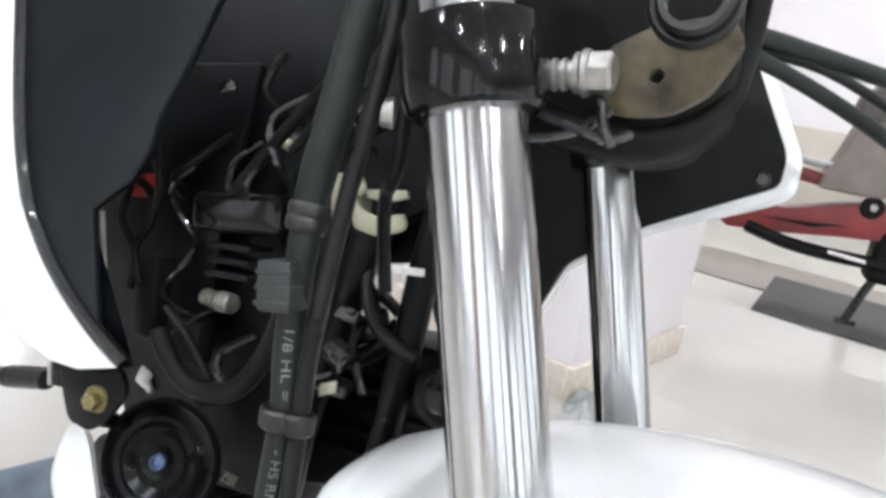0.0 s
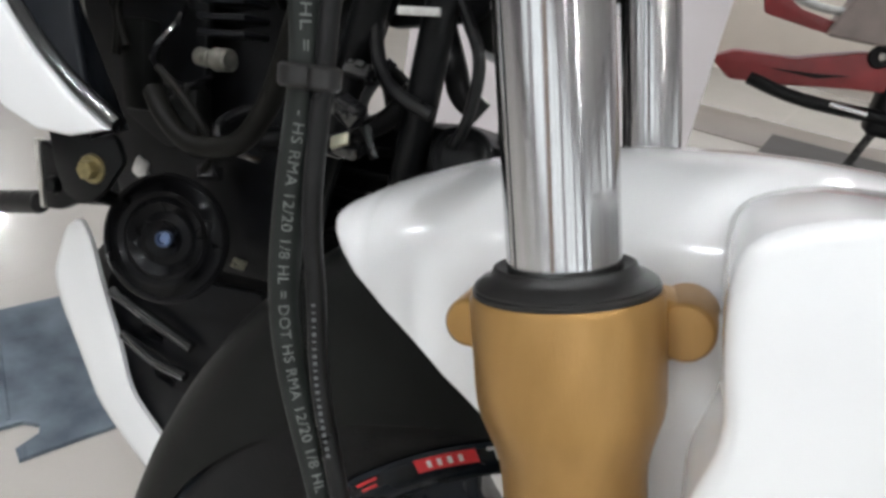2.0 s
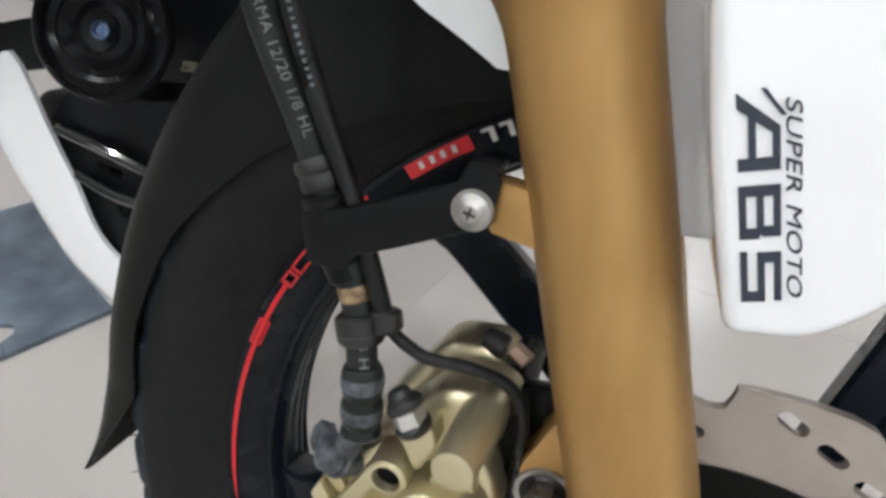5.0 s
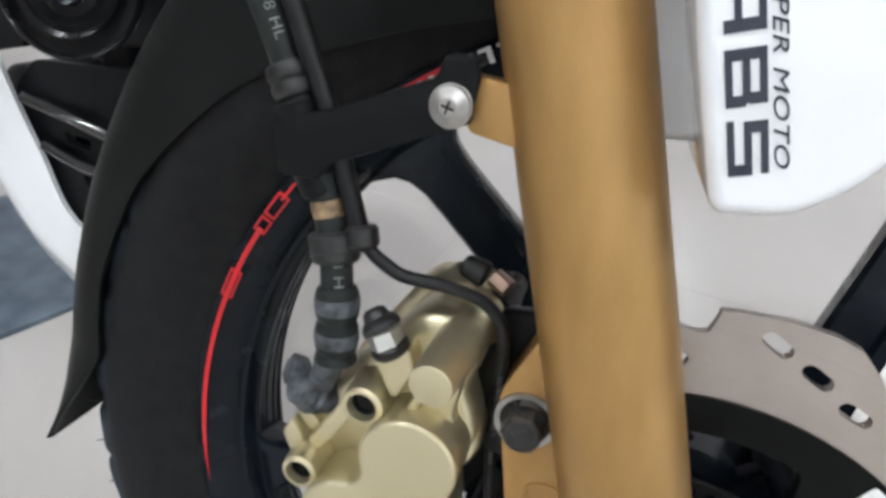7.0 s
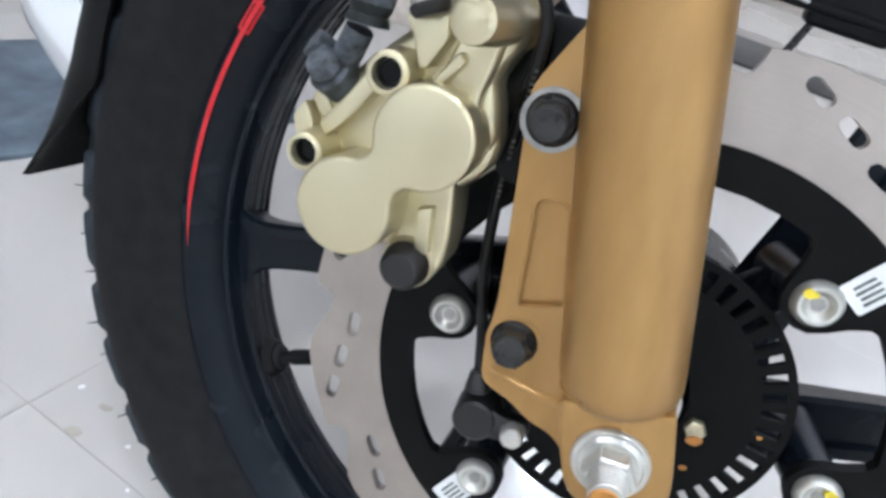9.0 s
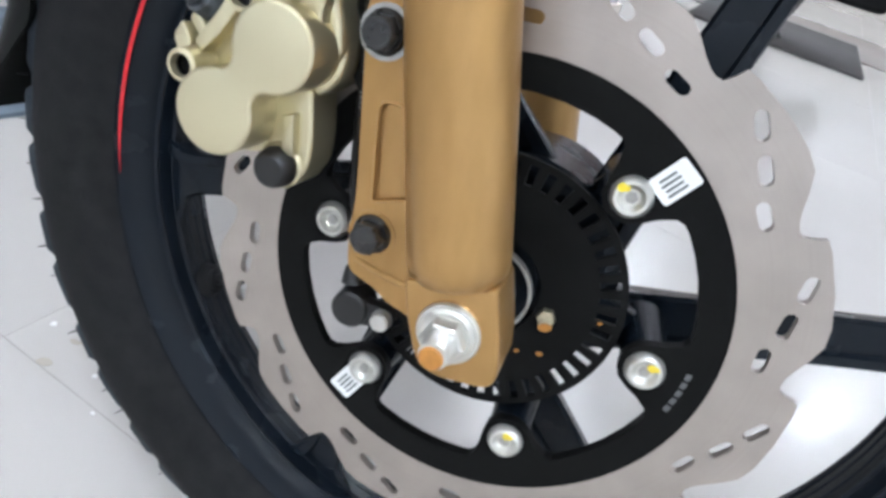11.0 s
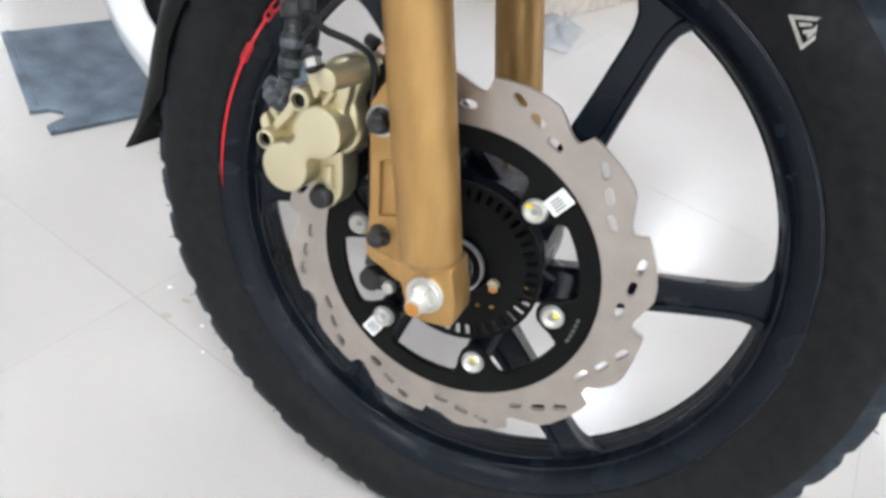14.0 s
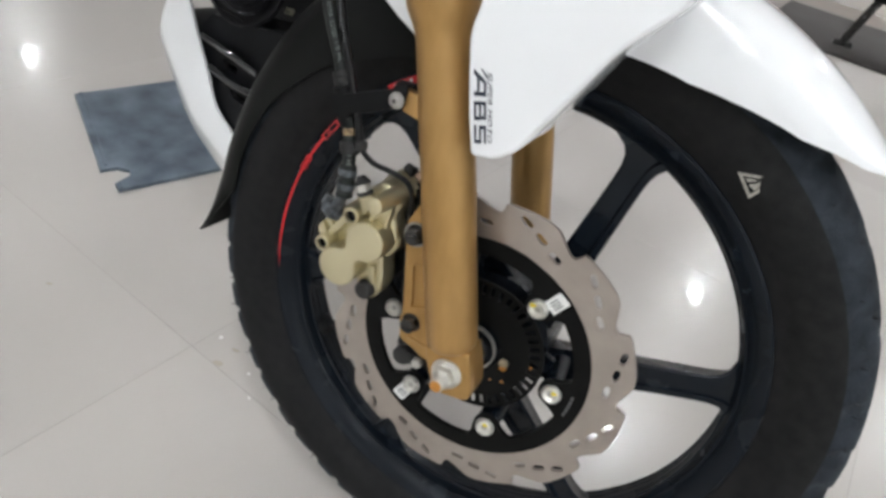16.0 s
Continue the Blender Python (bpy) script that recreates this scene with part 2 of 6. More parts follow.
def lettering(name, text, size, m, mat, parent, spacing=1.0, shear=0.0, stretch=1.0, depth=0.00015, bold=0.0):
    cu = bpy.data.curves.new(name, "FONT")
    cu.body, cu.size, cu.shear, cu.space_character, cu.extrude, cu.offset = text, size, shear, spacing, depth, bold
    cu.align_x, cu.align_y = "LEFT", "BOTTOM_BASELINE"
    ob = new(name + "_curve", cu)
    me = bpy.data.meshes.new_from_object(ob.evaluated_get(bpy.context.evaluated_depsgraph_get()))
    bpy.data.objects.remove(ob)
    me.name = name
    me.transform(m @ Matrix.Diagonal((stretch, 1, 1, 1)))
    me.materials.clear()
    me.materials.append(mat)
    out = new(name, me)
    out.parent = parent
    return out


def bm_new():
    return bmesh.new()


# ---- the showroom ----
FLOOR = material("polished_floor_stone", (0.488, 0.461, 0.430), 0.25, 0.0, 0.015, 2.2, 260, 0.012, second=(0.470, 0.444, 0.413), island=0.02, coat=0.45, spread=0.04)
WALL = material("pale_wall_paint", (0.74, 0.70, 0.72), 0.6, 0.0, 0.03, 1.5, 200, 0.03)
CEILING = material("white_ceiling_paint", (0.8, 0.8, 0.8), 0.8, 0.0, 0.02, 2, 100, 0.02)
LAMP = glow("lamp_diffuser", (0.95, 0.98, 1.0), 2300)
MAT = material("dusty_blue_grey_rubber", (0.135, 0.165, 0.195), 0.7, 0.0, 0.2, 13, 160, 0.3, second=(0.045, 0.062, 0.085))

bm = bm_new()
block(bm, (18, 13, 0.1), pose(-1.5, 1, -0.0504), 0)
floor = tagged(shape("floor", bm, material("floor_joint_grout", (0.34, 0.31, 0.28), 0.5), smooth=False), "polished beige-grey stone floor tiles", "floor", kind="structure")
for n, (x, y, sx, sy) in {"wall_north": (-1.5, 7.1, 17.2, 0.2), "wall_west": (-10.0, 1, 0.2, 12)}.items():
    bm = bm_new()
    block(bm, (sx, sy, 3.1), pose(x, y, 1.55), 0)
    tagged(shape(n, bm, WALL, smooth=False), "plain pale painted showroom wall", "wall", kind="structure")
# glazed shop front behind the camera and round its corner: piers between tall openings
GLASS = bpy.data.materials.new("window_glass")
GLASS.use_nodes = True
gb = GLASS.node_tree.nodes["Principled BSDF"]
gb.inputs["Transmission Weight"].default_value, gb.inputs["Roughness"].default_value, gb.inputs["IOR"].default_value = 1.0, 0.0, 1.0005
ALU = material("dark_window_aluminium", (0.03, 0.03, 0.032), 0.35, 0.6, 0.1, 20, 400, 0.03)
HAZE = glow("bright_street_haze", (0.91, 0.95, 0.96), 1.75)
PAVING = material("grey_pavement", (0.3, 0.29, 0.28), 0.8)


def glazed_wall(name, place, length, openings, first_window):
    """A wall along the x axis of place, with tall windows at (middle, width) along it."""
    bm = bm_new()
    edges = [-length / 2] + [e for c, w in openings for e in (c - w / 2, c + w / 2)] + [length / 2]
    for x0, x1 in zip(edges[0::2], edges[1::2]):
        block(bm, (x1 - x0, 0.2, 3.1), place @ pose((x0 + x1) / 2, 0, 1.55), 0)
    for c, w in openings:
        block(bm, (w, 0.2, 0.30), place @ pose(c, 0, 0.15), 0)
        block(bm, (w, 0.2, 0.50), place @ pose(c, 0, 2.85), 0)
    tagged(shape(name, bm, WALL, smooth=False), "pale painted shop front wall with tall windows", "wall", kind="structure")
    for n, (c, w) in enumerate(openings):
        bm = bm_new()
        for x, z, sx, sz in ((c - w / 2 + 0.03, 1.45, 0.06, 2.3), (c + w / 2 - 0.03, 1.45, 0.06, 2.3), (c, 1.45, 0.05, 2.18), (c, 0.33, w - 0.12, 0.06), (c, 2.57, w - 0.12, 0.06)):
            block(bm, (sx, 0.08, sz), place @ pose(x, 0, z), 0.003)
        win = tagged(shape("window_" + str(first_window + n), bm, ALU), "tall dark-framed shop window", "window", kind="structure")
        for side in (-1, 1):
            bm = bm_new()
            block(bm, (w / 2 - 0.085, 0.008, 2.18), place @ pose(c + side * (w / 4 - 0.0175), 0, 1.45), 0)
            pane = part("pane", bm, GLASS, win, smooth=False)
            pane.visible_shadow = False
    bm = bm_new()
    block(bm, (length + 6, 0.05, 7), place @ pose(0, -3.4, 2.5), 0)
    tagged(shape("backdrop", bm, HAZE, smooth=False), "bright hazy street outside the windows", "backdrop", kind="structure")
    bm = bm_new()
    block(bm, (length, 3.4, 0.1), place @ pose(0, -1.8, -0.06), 0)
    tagged(shape("pavement", bm, PAVING, smooth=False), "grey pavement outside the windows", "pavement", kind="structure")


glazed_wall("wall_south", pose(-1.5, -5.1, 0), 17.2, [(-3.4, 1.9), (-0.7, 1.9), (1.95, 1.7), (4.2, 2.0), (6.6, 2.0)], 1)
glazed_wall("wall_east", pose(7.0, 1, 0, 0, 0, 90), 12.0, [(-4.4, 2.0), (-2.0, 2.0), (0.6, 2.0), (3.2, 2.0)], 6)
# unseen brown panel, added to give the fork chrome its brown reflected stripe
bm = bm_new()
block(bm, (0.42, 0.06, 3.08), pose(-0.72, -4.965, 1.54), 0.01)
tagged(shape("pier", bm, material("brown_reflection_panel", (0.30, 0.165, 0.085), 0.45, 0.0, 0.2, 6, 200, 0.05, stretch=(1, 1, 0.1))), "unseen brown panel between the windows, added for the chrome's reflection", "pier", kind="structure")
bm = bm_new()
block(bm, (17.4, 12.6, 0.1), pose(-1.5, 1, 3.15), 0)
tagged(shape("ceiling", bm, CEILING, smooth=False), "white painted showroom ceiling", "ceiling", kind="structure")


def downlight(m):
    ob = base("downlight", m, "round white recessed ceiling downlight, switched on", "ceiling light", "ceiling lights")
    bm = bm_new()
    turned(bm, [(0.036, 0), (0.055, 0), (0.053, -0.010), (0.036, -0.010)], Matrix(), 32, closed=True)
    part("trim_ring", bm, CEILING, ob)
    bm = bm_new()
    turned(bm, [(0.0366, -0.0101), (0.0352, -0.0108)], Matrix(), 32)
    part("diffuser", bm, LAMP, ob, "glowing white diffuser")
    return ob


first = downlight(pose(0.83, 5.5, 3.096))
for x, y in [(-1.18, 3.2), (0.47, 3.2), (2.8, 4.95), (-7.2, 4.5), (-3.4, -0.9), (-1.4, -1.0), (0.6, -1.1), (2.6, -1.0), (-2.4, -2.9), (-0.4, -3.0), (1.6, -3.0), (3.6, -2.8), (3.2, 1.2)]:
    copy_thing(first, pose(x, y, 3.096))


# ---- the motorcycle ----
YM, RC = 0.068, 0.297  # the wheel's middle plane, and the height of its axle over the bike's own zero
bike = base("motorcycle", BIKE, "white and black motorcycle with gold front fork, leaning on its stand", "motorcycle")
WHEEL = Matrix.Translation((0, YM, RC)) @ Matrix.Rotation(radians(-90), 4, "X") @ Matrix.Diagonal((1, -1, 1, 1))  # its z runs to the bike's left; angle 0 ahead, 90 up


def on_wheel(r, deg, y):
    return Vector((r * math.cos(radians(deg)), y, RC + r * math.sin(radians(deg))))


# tyre: a turned section with shoulder grooves
def tyre():
    bm = bm_new()
    half = [(0.2285, 0.0315), (0.232, 0.0345), (0.236, 0.0355), (0.240, 0.0385), (0.244, 0.0405), (0.250, 0.0432), (0.257, 0.0447), (0.263, 0.0450), (0.268, 0.0452), (0.2738, 0.0446), (0.2748, 0.0442),
            (0.2805, 0.0422), (0.2860, 0.0388), (0.2910, 0.0335), (0.2945, 0.0265), (0.2964, 0.0175), (0.2972, 0.0088), (0.2975, 0.0)]
    section = [(r, -h) for r, h in half] + [(r, h) for r, h in reversed(half[:-1])]
    n = 432
    rings = []
    for k in range(n):
        ring = []
        for i, (r, h) in enumerate(section):
            a = 360 * k / n
            side = -1 if h < 0 else 1
            # slanting shoulder grooves, every 15 degrees, and their short mates between
            depth = 0.0
            across = abs(h)
            if 0.008 < across < 0.0425 and r > 0.274:
                lead = (a + side * min(across, 0.031) * 260) % 15
                depth = 0.0050 if lead < 2.0 else 0.0022 * max(0.0, 1 - (15 - lead) / 4) if across > 0.034 else 0.0
                mate = (a + side * min(across, 0.031) * 260 + 7.5) % 15
                if mate < 1.7 and across > 0.024:
                    depth = 0.0044
            if across < 0.0035:
                depth = 0.003
            rr = r - depth
            ring.append(bm.verts.new(WHEEL @ Vector((rr * math.cos(radians(a)), rr * math.sin(radians(a)), h))))
        rings.append(ring)
    for k in range(n):
        p, q = rings[k], rings[(k + 1) % n]
        for i in range(len(section) - 1):
            face = bm.faces.new((p[i], p[i + 1], q[i + 1], q[i]))
            face.material_index = 1 if section[i][0] > 0.2740 and section[i + 1][0] > 0.2740 else 0
    return part("tyre", bm, [RUBBER, TREAD], bike, "black rubber tyre with moulding hairs", angle=50)


tyre_ob = tyre()
# moulding hairs along the shoulder
rng = random.Random(4)
bm = bm_new()
for k in range(96):
    a = 360 * k / 96 + rng.uniform(-1.4, 1.4)
    h = rng.choice([-0.0385, -0.0405, -0.033, 0.03])
    r = 0.2835 if abs(h) > 0.036 else 0.2905
    root = WHEEL @ Vector((r * math.cos(radians(a)), r * math.sin(radians(a)), h))
    out = (WHEEL.to_3x3() @ Vector((math.cos(radians(a)), math.sin(radians(a)), math.copysign(0.7, h) + rng.uniform(-0.3, 0.3)))).normalized()
    rod(bm, root - out * 0.001, root + out * rng.uniform(0.002, 0.0060), 0.0006, 0.0002, 5)
tagged(part("moulding_hairs", bm, RUBBER, tyre_ob, "thin rubber hairs"), kind="stuff")

# pale triangular mark and raised rings on the sidewall
tri_m = Matrix.Translation((0.1678, YM - 0.0436, 0.4850)) @ Matrix.Rotation(radians(-6), 4, "Y") @ Matrix.Rotation(radians(7), 4, "X") @ Matrix.Diagonal((0.82, 1, 0.80, 1))
bm = bm_new()
for tri in ([(-0.0155, 0.0085), (0.0155, 0.0080), (0.0128, 0.0056), (-0.0118, 0.0060)], [(0.0155, 0.0080), (-0.0030, -0.0135), (-0.0030, -0.0100), (0.0108, 0.0060)], [(-0.0155, 0.0085), (-0.0112, 0.0052), (-0.0022, -0.0100), (-0.0030, -0.0135)],
            [(-0.0085, 0.0040), (-0.0010, 0.0042), (0.0000, 0.0024), (-0.0070, 0.0016)], [(-0.0050, -0.0008), (0.0020, 0.0010), (0.0010, -0.0010), (-0.0040, -0.0032)], [(0.0028, 0.0044), (0.0075, 0.0044), (-0.0005, -0.0055), (-0.0022, -0.0040)]):
    plate(bm, tri, -0.0004, 0.0006, 0, tri_m)
part("sidewall_mark", bm, material("worn_pale_print", (0.30, 0.285, 0.25), 0.6, 0, 0.4, 300, 900), tyre_ob, "worn pale triangular mark")
bm = bm_new()
turned(bm, [(0.2692, -0.0438), (0.2700, -0.0450), (0.2708, -0.0434)], WHEEL, 180, closed=True)
part("sidewall_ring", bm, RUBBER, tyre_ob)

# rim
bm = bm_new()
prof = [(0.2062, 0.0), (0.2060, 0.0095), (0.2070, 0.0155), (0.2103, 0.0218), (0.2152, 0.0272), (0.2210, 0.0316), (0.2270, 0.0345), (0.2292, 0.0338), (0.2296, 0.0320), (0.2250, 0.0300), (0.2150, 0.0270), (0.2120, 0.0)]
section = [(r, -h) for r, h in prof] + [(min(r + 0.0010, 0.2300), h * 0.90) for r, h in reversed(prof[1:-1])]
turned(bm, section, WHEEL, 144, closed=True)
rim = part("rim", bm, WHEEL_PAINT, bike, "satin black cast wheel rim")
# fine turned lines inside the rim
for h, r in ((-0.0125, 0.2057), (-0.0040, 0.2060), (0.0040, 0.2064), (0.0113, 0.2070), (0.0194, 0.2112), (-0.0215, 0.2100)):
    bm = bm_new()
    turned(bm, [(r + 0.0012, h - 0.0016), (r - 0.0006, h - 0.0006), (r - 0.0006, h + 0.0006), (r + 0.0012, h + 0.0016)], WHEEL, 144, closed=True)
    part("rim_ridge", bm, WHEEL_PAINT, rim)

# six spokes, each set off from the centre line, with a hollowed flank
def spoke(deg):
    bm = bm_new()
    rows = []
    stations = [(0.020, 0.0165, 0.026), (0.060, 0.0150, 0.022), (0.100, 0.0140, 0.0185), (0.150, 0.0125, 0.0172), (0.174, 0.0121, 0.0170), (0.185, 0.0125, 0.0168), (0.193, 0.0145, 0.0166), (0.199, 0.0188, 0.0162), (0.2050, 0.0300, 0.0155)]
    for r, w, d in stations:
        sec = [(-w, -d * 0.85), (-w * 0.92, -d), (-w * 0.52, -d), (-w * 0.42, -d * 0.85), (w * 0.86, -d * 0.92), (w, -d * 0.80), (w * 0.6, -d * 0.2), (w * 0.4, d * 0.62), (w * 0.3, d * 0.72), (-w * 0.45, d * 0.72), (-w * 0.55, d * 0.62), (-w * 0.8, -d * 0.2)]
        rows.append([bm.verts.new((r, x - 0.0305 - 0.0240 * max(0.0, r - 0.06), h)) for x, h in sec])
    for p, q in zip(rows, rows[1:]):
        for i in range(len(p)):
            j = (i + 1) % len(p)
            bm.faces.new((p[i], p[j], q[j], q[i]))
    bm.faces.new(rows[0]), bm.faces.new(rows[-1])
    bmesh.ops.transform(bm, matrix=WHEEL @ Matrix.Rotation(radians(deg), 4, "Z"), verts=bm.verts)
    return part("spoke", bm, WHEEL_PAINT, rim)


for k in range(6):
    spoke(12.7 + 60 * k)

# hub, with bosses for the disc bolts
bm = bm_new()
turned(bm, [(0.012, -0.052), (0.021, -0.052), (0.024, -0.049), (0.026, -0.040), (0.050, -0.036), (0.056, -0.030), (0.056, 0.030), (0.050, 0.035), (0.026, 0.036), (0.022, 0.06), (0.012, 0.06)], WHEEL, 48, closed=True)
part("hub", bm, WHEEL_PAINT, rim, "satin black hub")
BOLTS = [50 - 60 * k for k in range(6)]
RB = 0.0758
for a in BOLTS:
    bm = bm_new()
    rod(bm, on_wheel(RB, a, 0.0055), on_wheel(RB - 0.004, a, 0.044), 0.0098, 0.0118, 24)
    b0, b1 = on_wheel(0.030, a - 6, 0.045), on_wheel(RB, a, 0.028)
    rod(bm, b0, b1, 0.012, 0.009, 16)
    part("bolt_boss", bm, WHEEL_PAINT, rim)
# valve stem
bm = bm_new()
va = 204
v0 = on_wheel(0.2066, va, YM)
rod(bm, v0, on_wheel(0.2005, va, YM), 0.0115, 0.0095)
rod(bm, on_wheel(0.2012, va, YM), on_wheel(0.1975, va, YM), 0.0075, 0.0065)
rod(bm, on_wheel(0.201, va, YM), on_wheel(0.190, va, YM - 0.002), 0.0042, 0.0036)
rod(bm, on_wheel(0.190, va, YM - 0.002), on_wheel(0.176, va, YM - 0.004), 0.0046, 0.0044, 12)
part("valve_stem", bm, RUBBER, rim, "black rubber valve stem with cap")

# red rim tape: a thin line that swells into a chain of links
def arc_strip(bm, r0, r1, a0, a1, y, thick=0.0003, n=None):
    n = n or max(2, int(abs(a1 - a0) / 2))
    rows = []
    for k in range(n + 1):
        t = k / n
        a = a0 + (a1 - a0) * t
        p, q = (r0(t) if callable(r0) else r0), (r1(t) if callable(r1) else r1)
        rows.append([bm.verts.new(on_wheel(p, a, y + slope(p))), bm.verts.new(on_wheel(q, a, y + slope(q))), bm.verts.new(on_wheel(q, a, y + slope(q) - thick)), bm.verts.new(on_wheel(p, a, y + slope(p) - thick))])
    for u, v in zip(rows, rows[1:]):
        for i in range(4):
            bm.faces.new((u[i], u[(i + 1) % 4], v[(i + 1) % 4], v[i]))
    bm.faces.new(rows[0]), bm.faces.new(rows[-1])


def slope(r):
    """How far the rim's near face lies from its flange, at a radius."""
    return 0.0 if r > 0.2225 else (0.2225 - r) * 0.62


YR = YM - 0.0349
bm = bm_new()
arc_strip(bm, lambda t: 0.2242 - 0.0012 * min(1, 4 * (1 - t)), lambda t: 0.2242 + 0.0012 * min(1, 6 * (1 - t)), 143, 183, YR)
for a0, a1 in ((138.0, 141.0), (141.8, 143.4), (150.0, 153.5)):
    arc_strip(bm, 0.2262, 0.2272, a0, a1, YR), arc_strip(bm, 0.2214, 0.2224, a0, a1, YR)
    arc_strip(bm, 0.2214, 0.2272, a0 - 0.25, a0 + 0.1, YR), arc_strip(bm, 0.2214, 0.2272, a1 - 0.1, a1 + 0.25, YR)
arc_strip(bm, 0.2250, 0.2262, 127.6, 130.6, YR), arc_strip(bm, 0.2222, 0.2234, 128.0, 130.2, YR)
arc_strip(bm, 0.2236, 0.2248, 133.5, 138.5, YR)
part("rim_tape", bm, RED, rim, "red rim tape")
bm = bm_new()
arc_strip(bm, 0.2215, 0.2275, 114.6, 122.2, YR)
part("rim_badge", bm, RED, rim, "red rim badge")
bm = bm_new()
for k in range(4):
    a = 116.2 + k * 1.3
    arc_strip(bm, 0.2232, 0.2262, a, a + 0.5, YR - 0.0003)
part("badge_mark", bm, PRINT, rim, "pale badge marks")
bm = bm_new()
for k in range(3):
    a = 108.2 + k * 1.9
    arc_strip(bm, 0.2215, 0.2275, a, a + 0.55, YR)
    arc_strip(bm, 0.2262, 0.2275, a, a + 1.3, YR - 0.0001)
part("rim_letter_mark", bm, PRINT, rim, "pale rim maker's mark")

# brake disc: petal ring with slots
def disc_outline():
    pts = []
    for k in range(12):
        a = 86.6 - 30 * k
        pts += [(0.1345, a), (0.1352, a - 2), (0.1360, a - 9), (0.1365, a - 15), (0.1356, a - 18.5), (0.1318, a - 21.5), (0.1282, a - 24), (0.1262, a - 26), (0.1256, a - 27.6), (0.1264, a - 28.8), (0.1305, a - 29.6)]
    return [(r * math.cos(radians(a)), r * math.sin(radians(a))) for r, a in pts]


def slot(r, deg, slant=38, length=0.0095, width=0.0042):
    c = Vector((r * math.cos(radians(deg)), r * math.sin(radians(deg))))
    along = Vector((math.cos(radians(deg - 90 + slant)), math.sin(radians(deg - 90 + slant))))
    side = Vector((-along.y, along.x))
    h, w = length / 2 - width / 2, width / 2
    out = []
    for s, c0 in ((1, c + along * h), (-1, c - along * h)):
        for k in range(5):
            t = radians(-90 + 45 * k)
            out.append(tuple(c0 + s * (math.cos(t) * along * w + math.sin(t) * side * w)))
    return out


def lift(loop):
    return [(x, z + RC) for x, z in loop]


holes = []
for k in range(12):
    a = 86.6 - 30 * k
    for r, off, slant in ((0.1272, 8.4, -25), (0.1212, 15.6, -17), (0.1155, 23.6, -5)):
        holes.append(lift(slot(r, a - off, slant, 0.0118, 0.0052)))
inner = lift([(0.1000 * math.cos(2 * math.pi * k / 96), 0.1000 * math.sin(2 * math.pi * k / 96)) for k in range(96)])
bm = bm_new()
plate(bm, lift(disc_outline()), 0.0, 0.004, 0.0, holes=[inner, *holes])
disc = part("brake_disc", bm, STEEL, bike, "ground steel petal brake disc with slots", angle=30)
# carrier: a black ring with six ears that hold the bolts
bm = bm_new()
outer = lift([(0.1025 * math.cos(2 * math.pi * k / 96), 0.1025 * math.sin(2 * math.pi * k / 96)) for k in range(96)])
ears = []
for a in BOLTS:
    side = [(0.0885, 22), (0.0885, 16), (0.0882, 13.5), (0.0862, 11.6), (0.0800, 9.8), (0.0735, 8.7), (0.0680, 6.8), (0.0650, 3.2)]
    ears += [(0.0885, a + 30)] + [(r, a + d) for r, d in side] + [(0.0643, a)] + [(r, a - d) for r, d in reversed(side)]
core = lift([(r * math.cos(radians(d)), r * math.sin(radians(d))) for r, d in ears])
plate(bm, outer, -0.0008, 0.0046, 0.0, holes=[core])
part("disc_carrier", bm, CARRIER, disc, "black disc carrier", angle=30)
for i, a in enumerate(BOLTS):
    bm = bm_new()
    turned(bm, [(0.0, 0.0), (0.0086, 0.0), (0.0086, 0.0010), (0.0074, 0.0034), (0.0066, 0.0041), (0.0056, 0.0040), (0.0046, 0.0024), (0.0034, 0.0014), (0.0, 0.0014)], frame_of(on_wheel(RB, a, -0.0006), on_wheel(RB, a, -0.02)), 32)
    bolt = part("disc_bolt", bm, ZINC, disc, "zinc-plated button-head bolt")
    bm = bm_new()
    turned(bm, [(0.0026, 0.0), (0.0026, 0.0006), (0.0, 0.0006)], frame_of(on_wheel(RB, a, -0.0019), on_wheel(RB, a, -0.02)), 6)
    part("socket", bm, DULL, bolt)
    if i in (0, 1, 2):
        bm = bm_new()
        c = on_wheel(RB, a, 0) + Vector(((-0.0038, 0, 0.0036), (0.0030, 0, 0.0036), (0.0010, 0, 0.0046))[i])
        plate(bm, [(c.x + 0.0026 * math.cos(q), c.z + 0.0017 * math.sin(q) * (1 + 0.3 * math.cos(3 * q))) for q in (k * 0.6283 for k in range(10))], -0.0049, -0.0030, 0)
        part("paint_dab", bm, YELLOW, bolt, "yellow paint dab")
# two white stickers on the carrier, printed with grey bars
for a, r, tilt in ((47.4, 0.0922, 51), (-129.2, 0.0892, 57)):
    p = on_wheel(r, a, -0.0012)
    m = Matrix.Translation(p) @ Matrix.Rotation(radians(-tilt), 4, "Y")
    bm = bm_new()
    plate(bm, rounded([(-0.0084, -0.0061), (0.0084, -0.0061), (0.0084, 0.0061), (-0.0084, 0.0061)], 0.0015), -0.0003, 0.0002, 0, m)
    part("sticker", bm, PAPER, disc, "small white printed sticker")
    bm = bm_new()
    for k in range(4):
        block(bm, (0.0085 - 0.001 * (k % 2), 0.0002, 0.0011), m @ pose(-0.001, -0.0004, -0.0036 + 0.0022 * k), 0)
    tagged(part("sticker_print", bm, GREY_PRINT, disc, "grey printed bars"), kind="stuff")
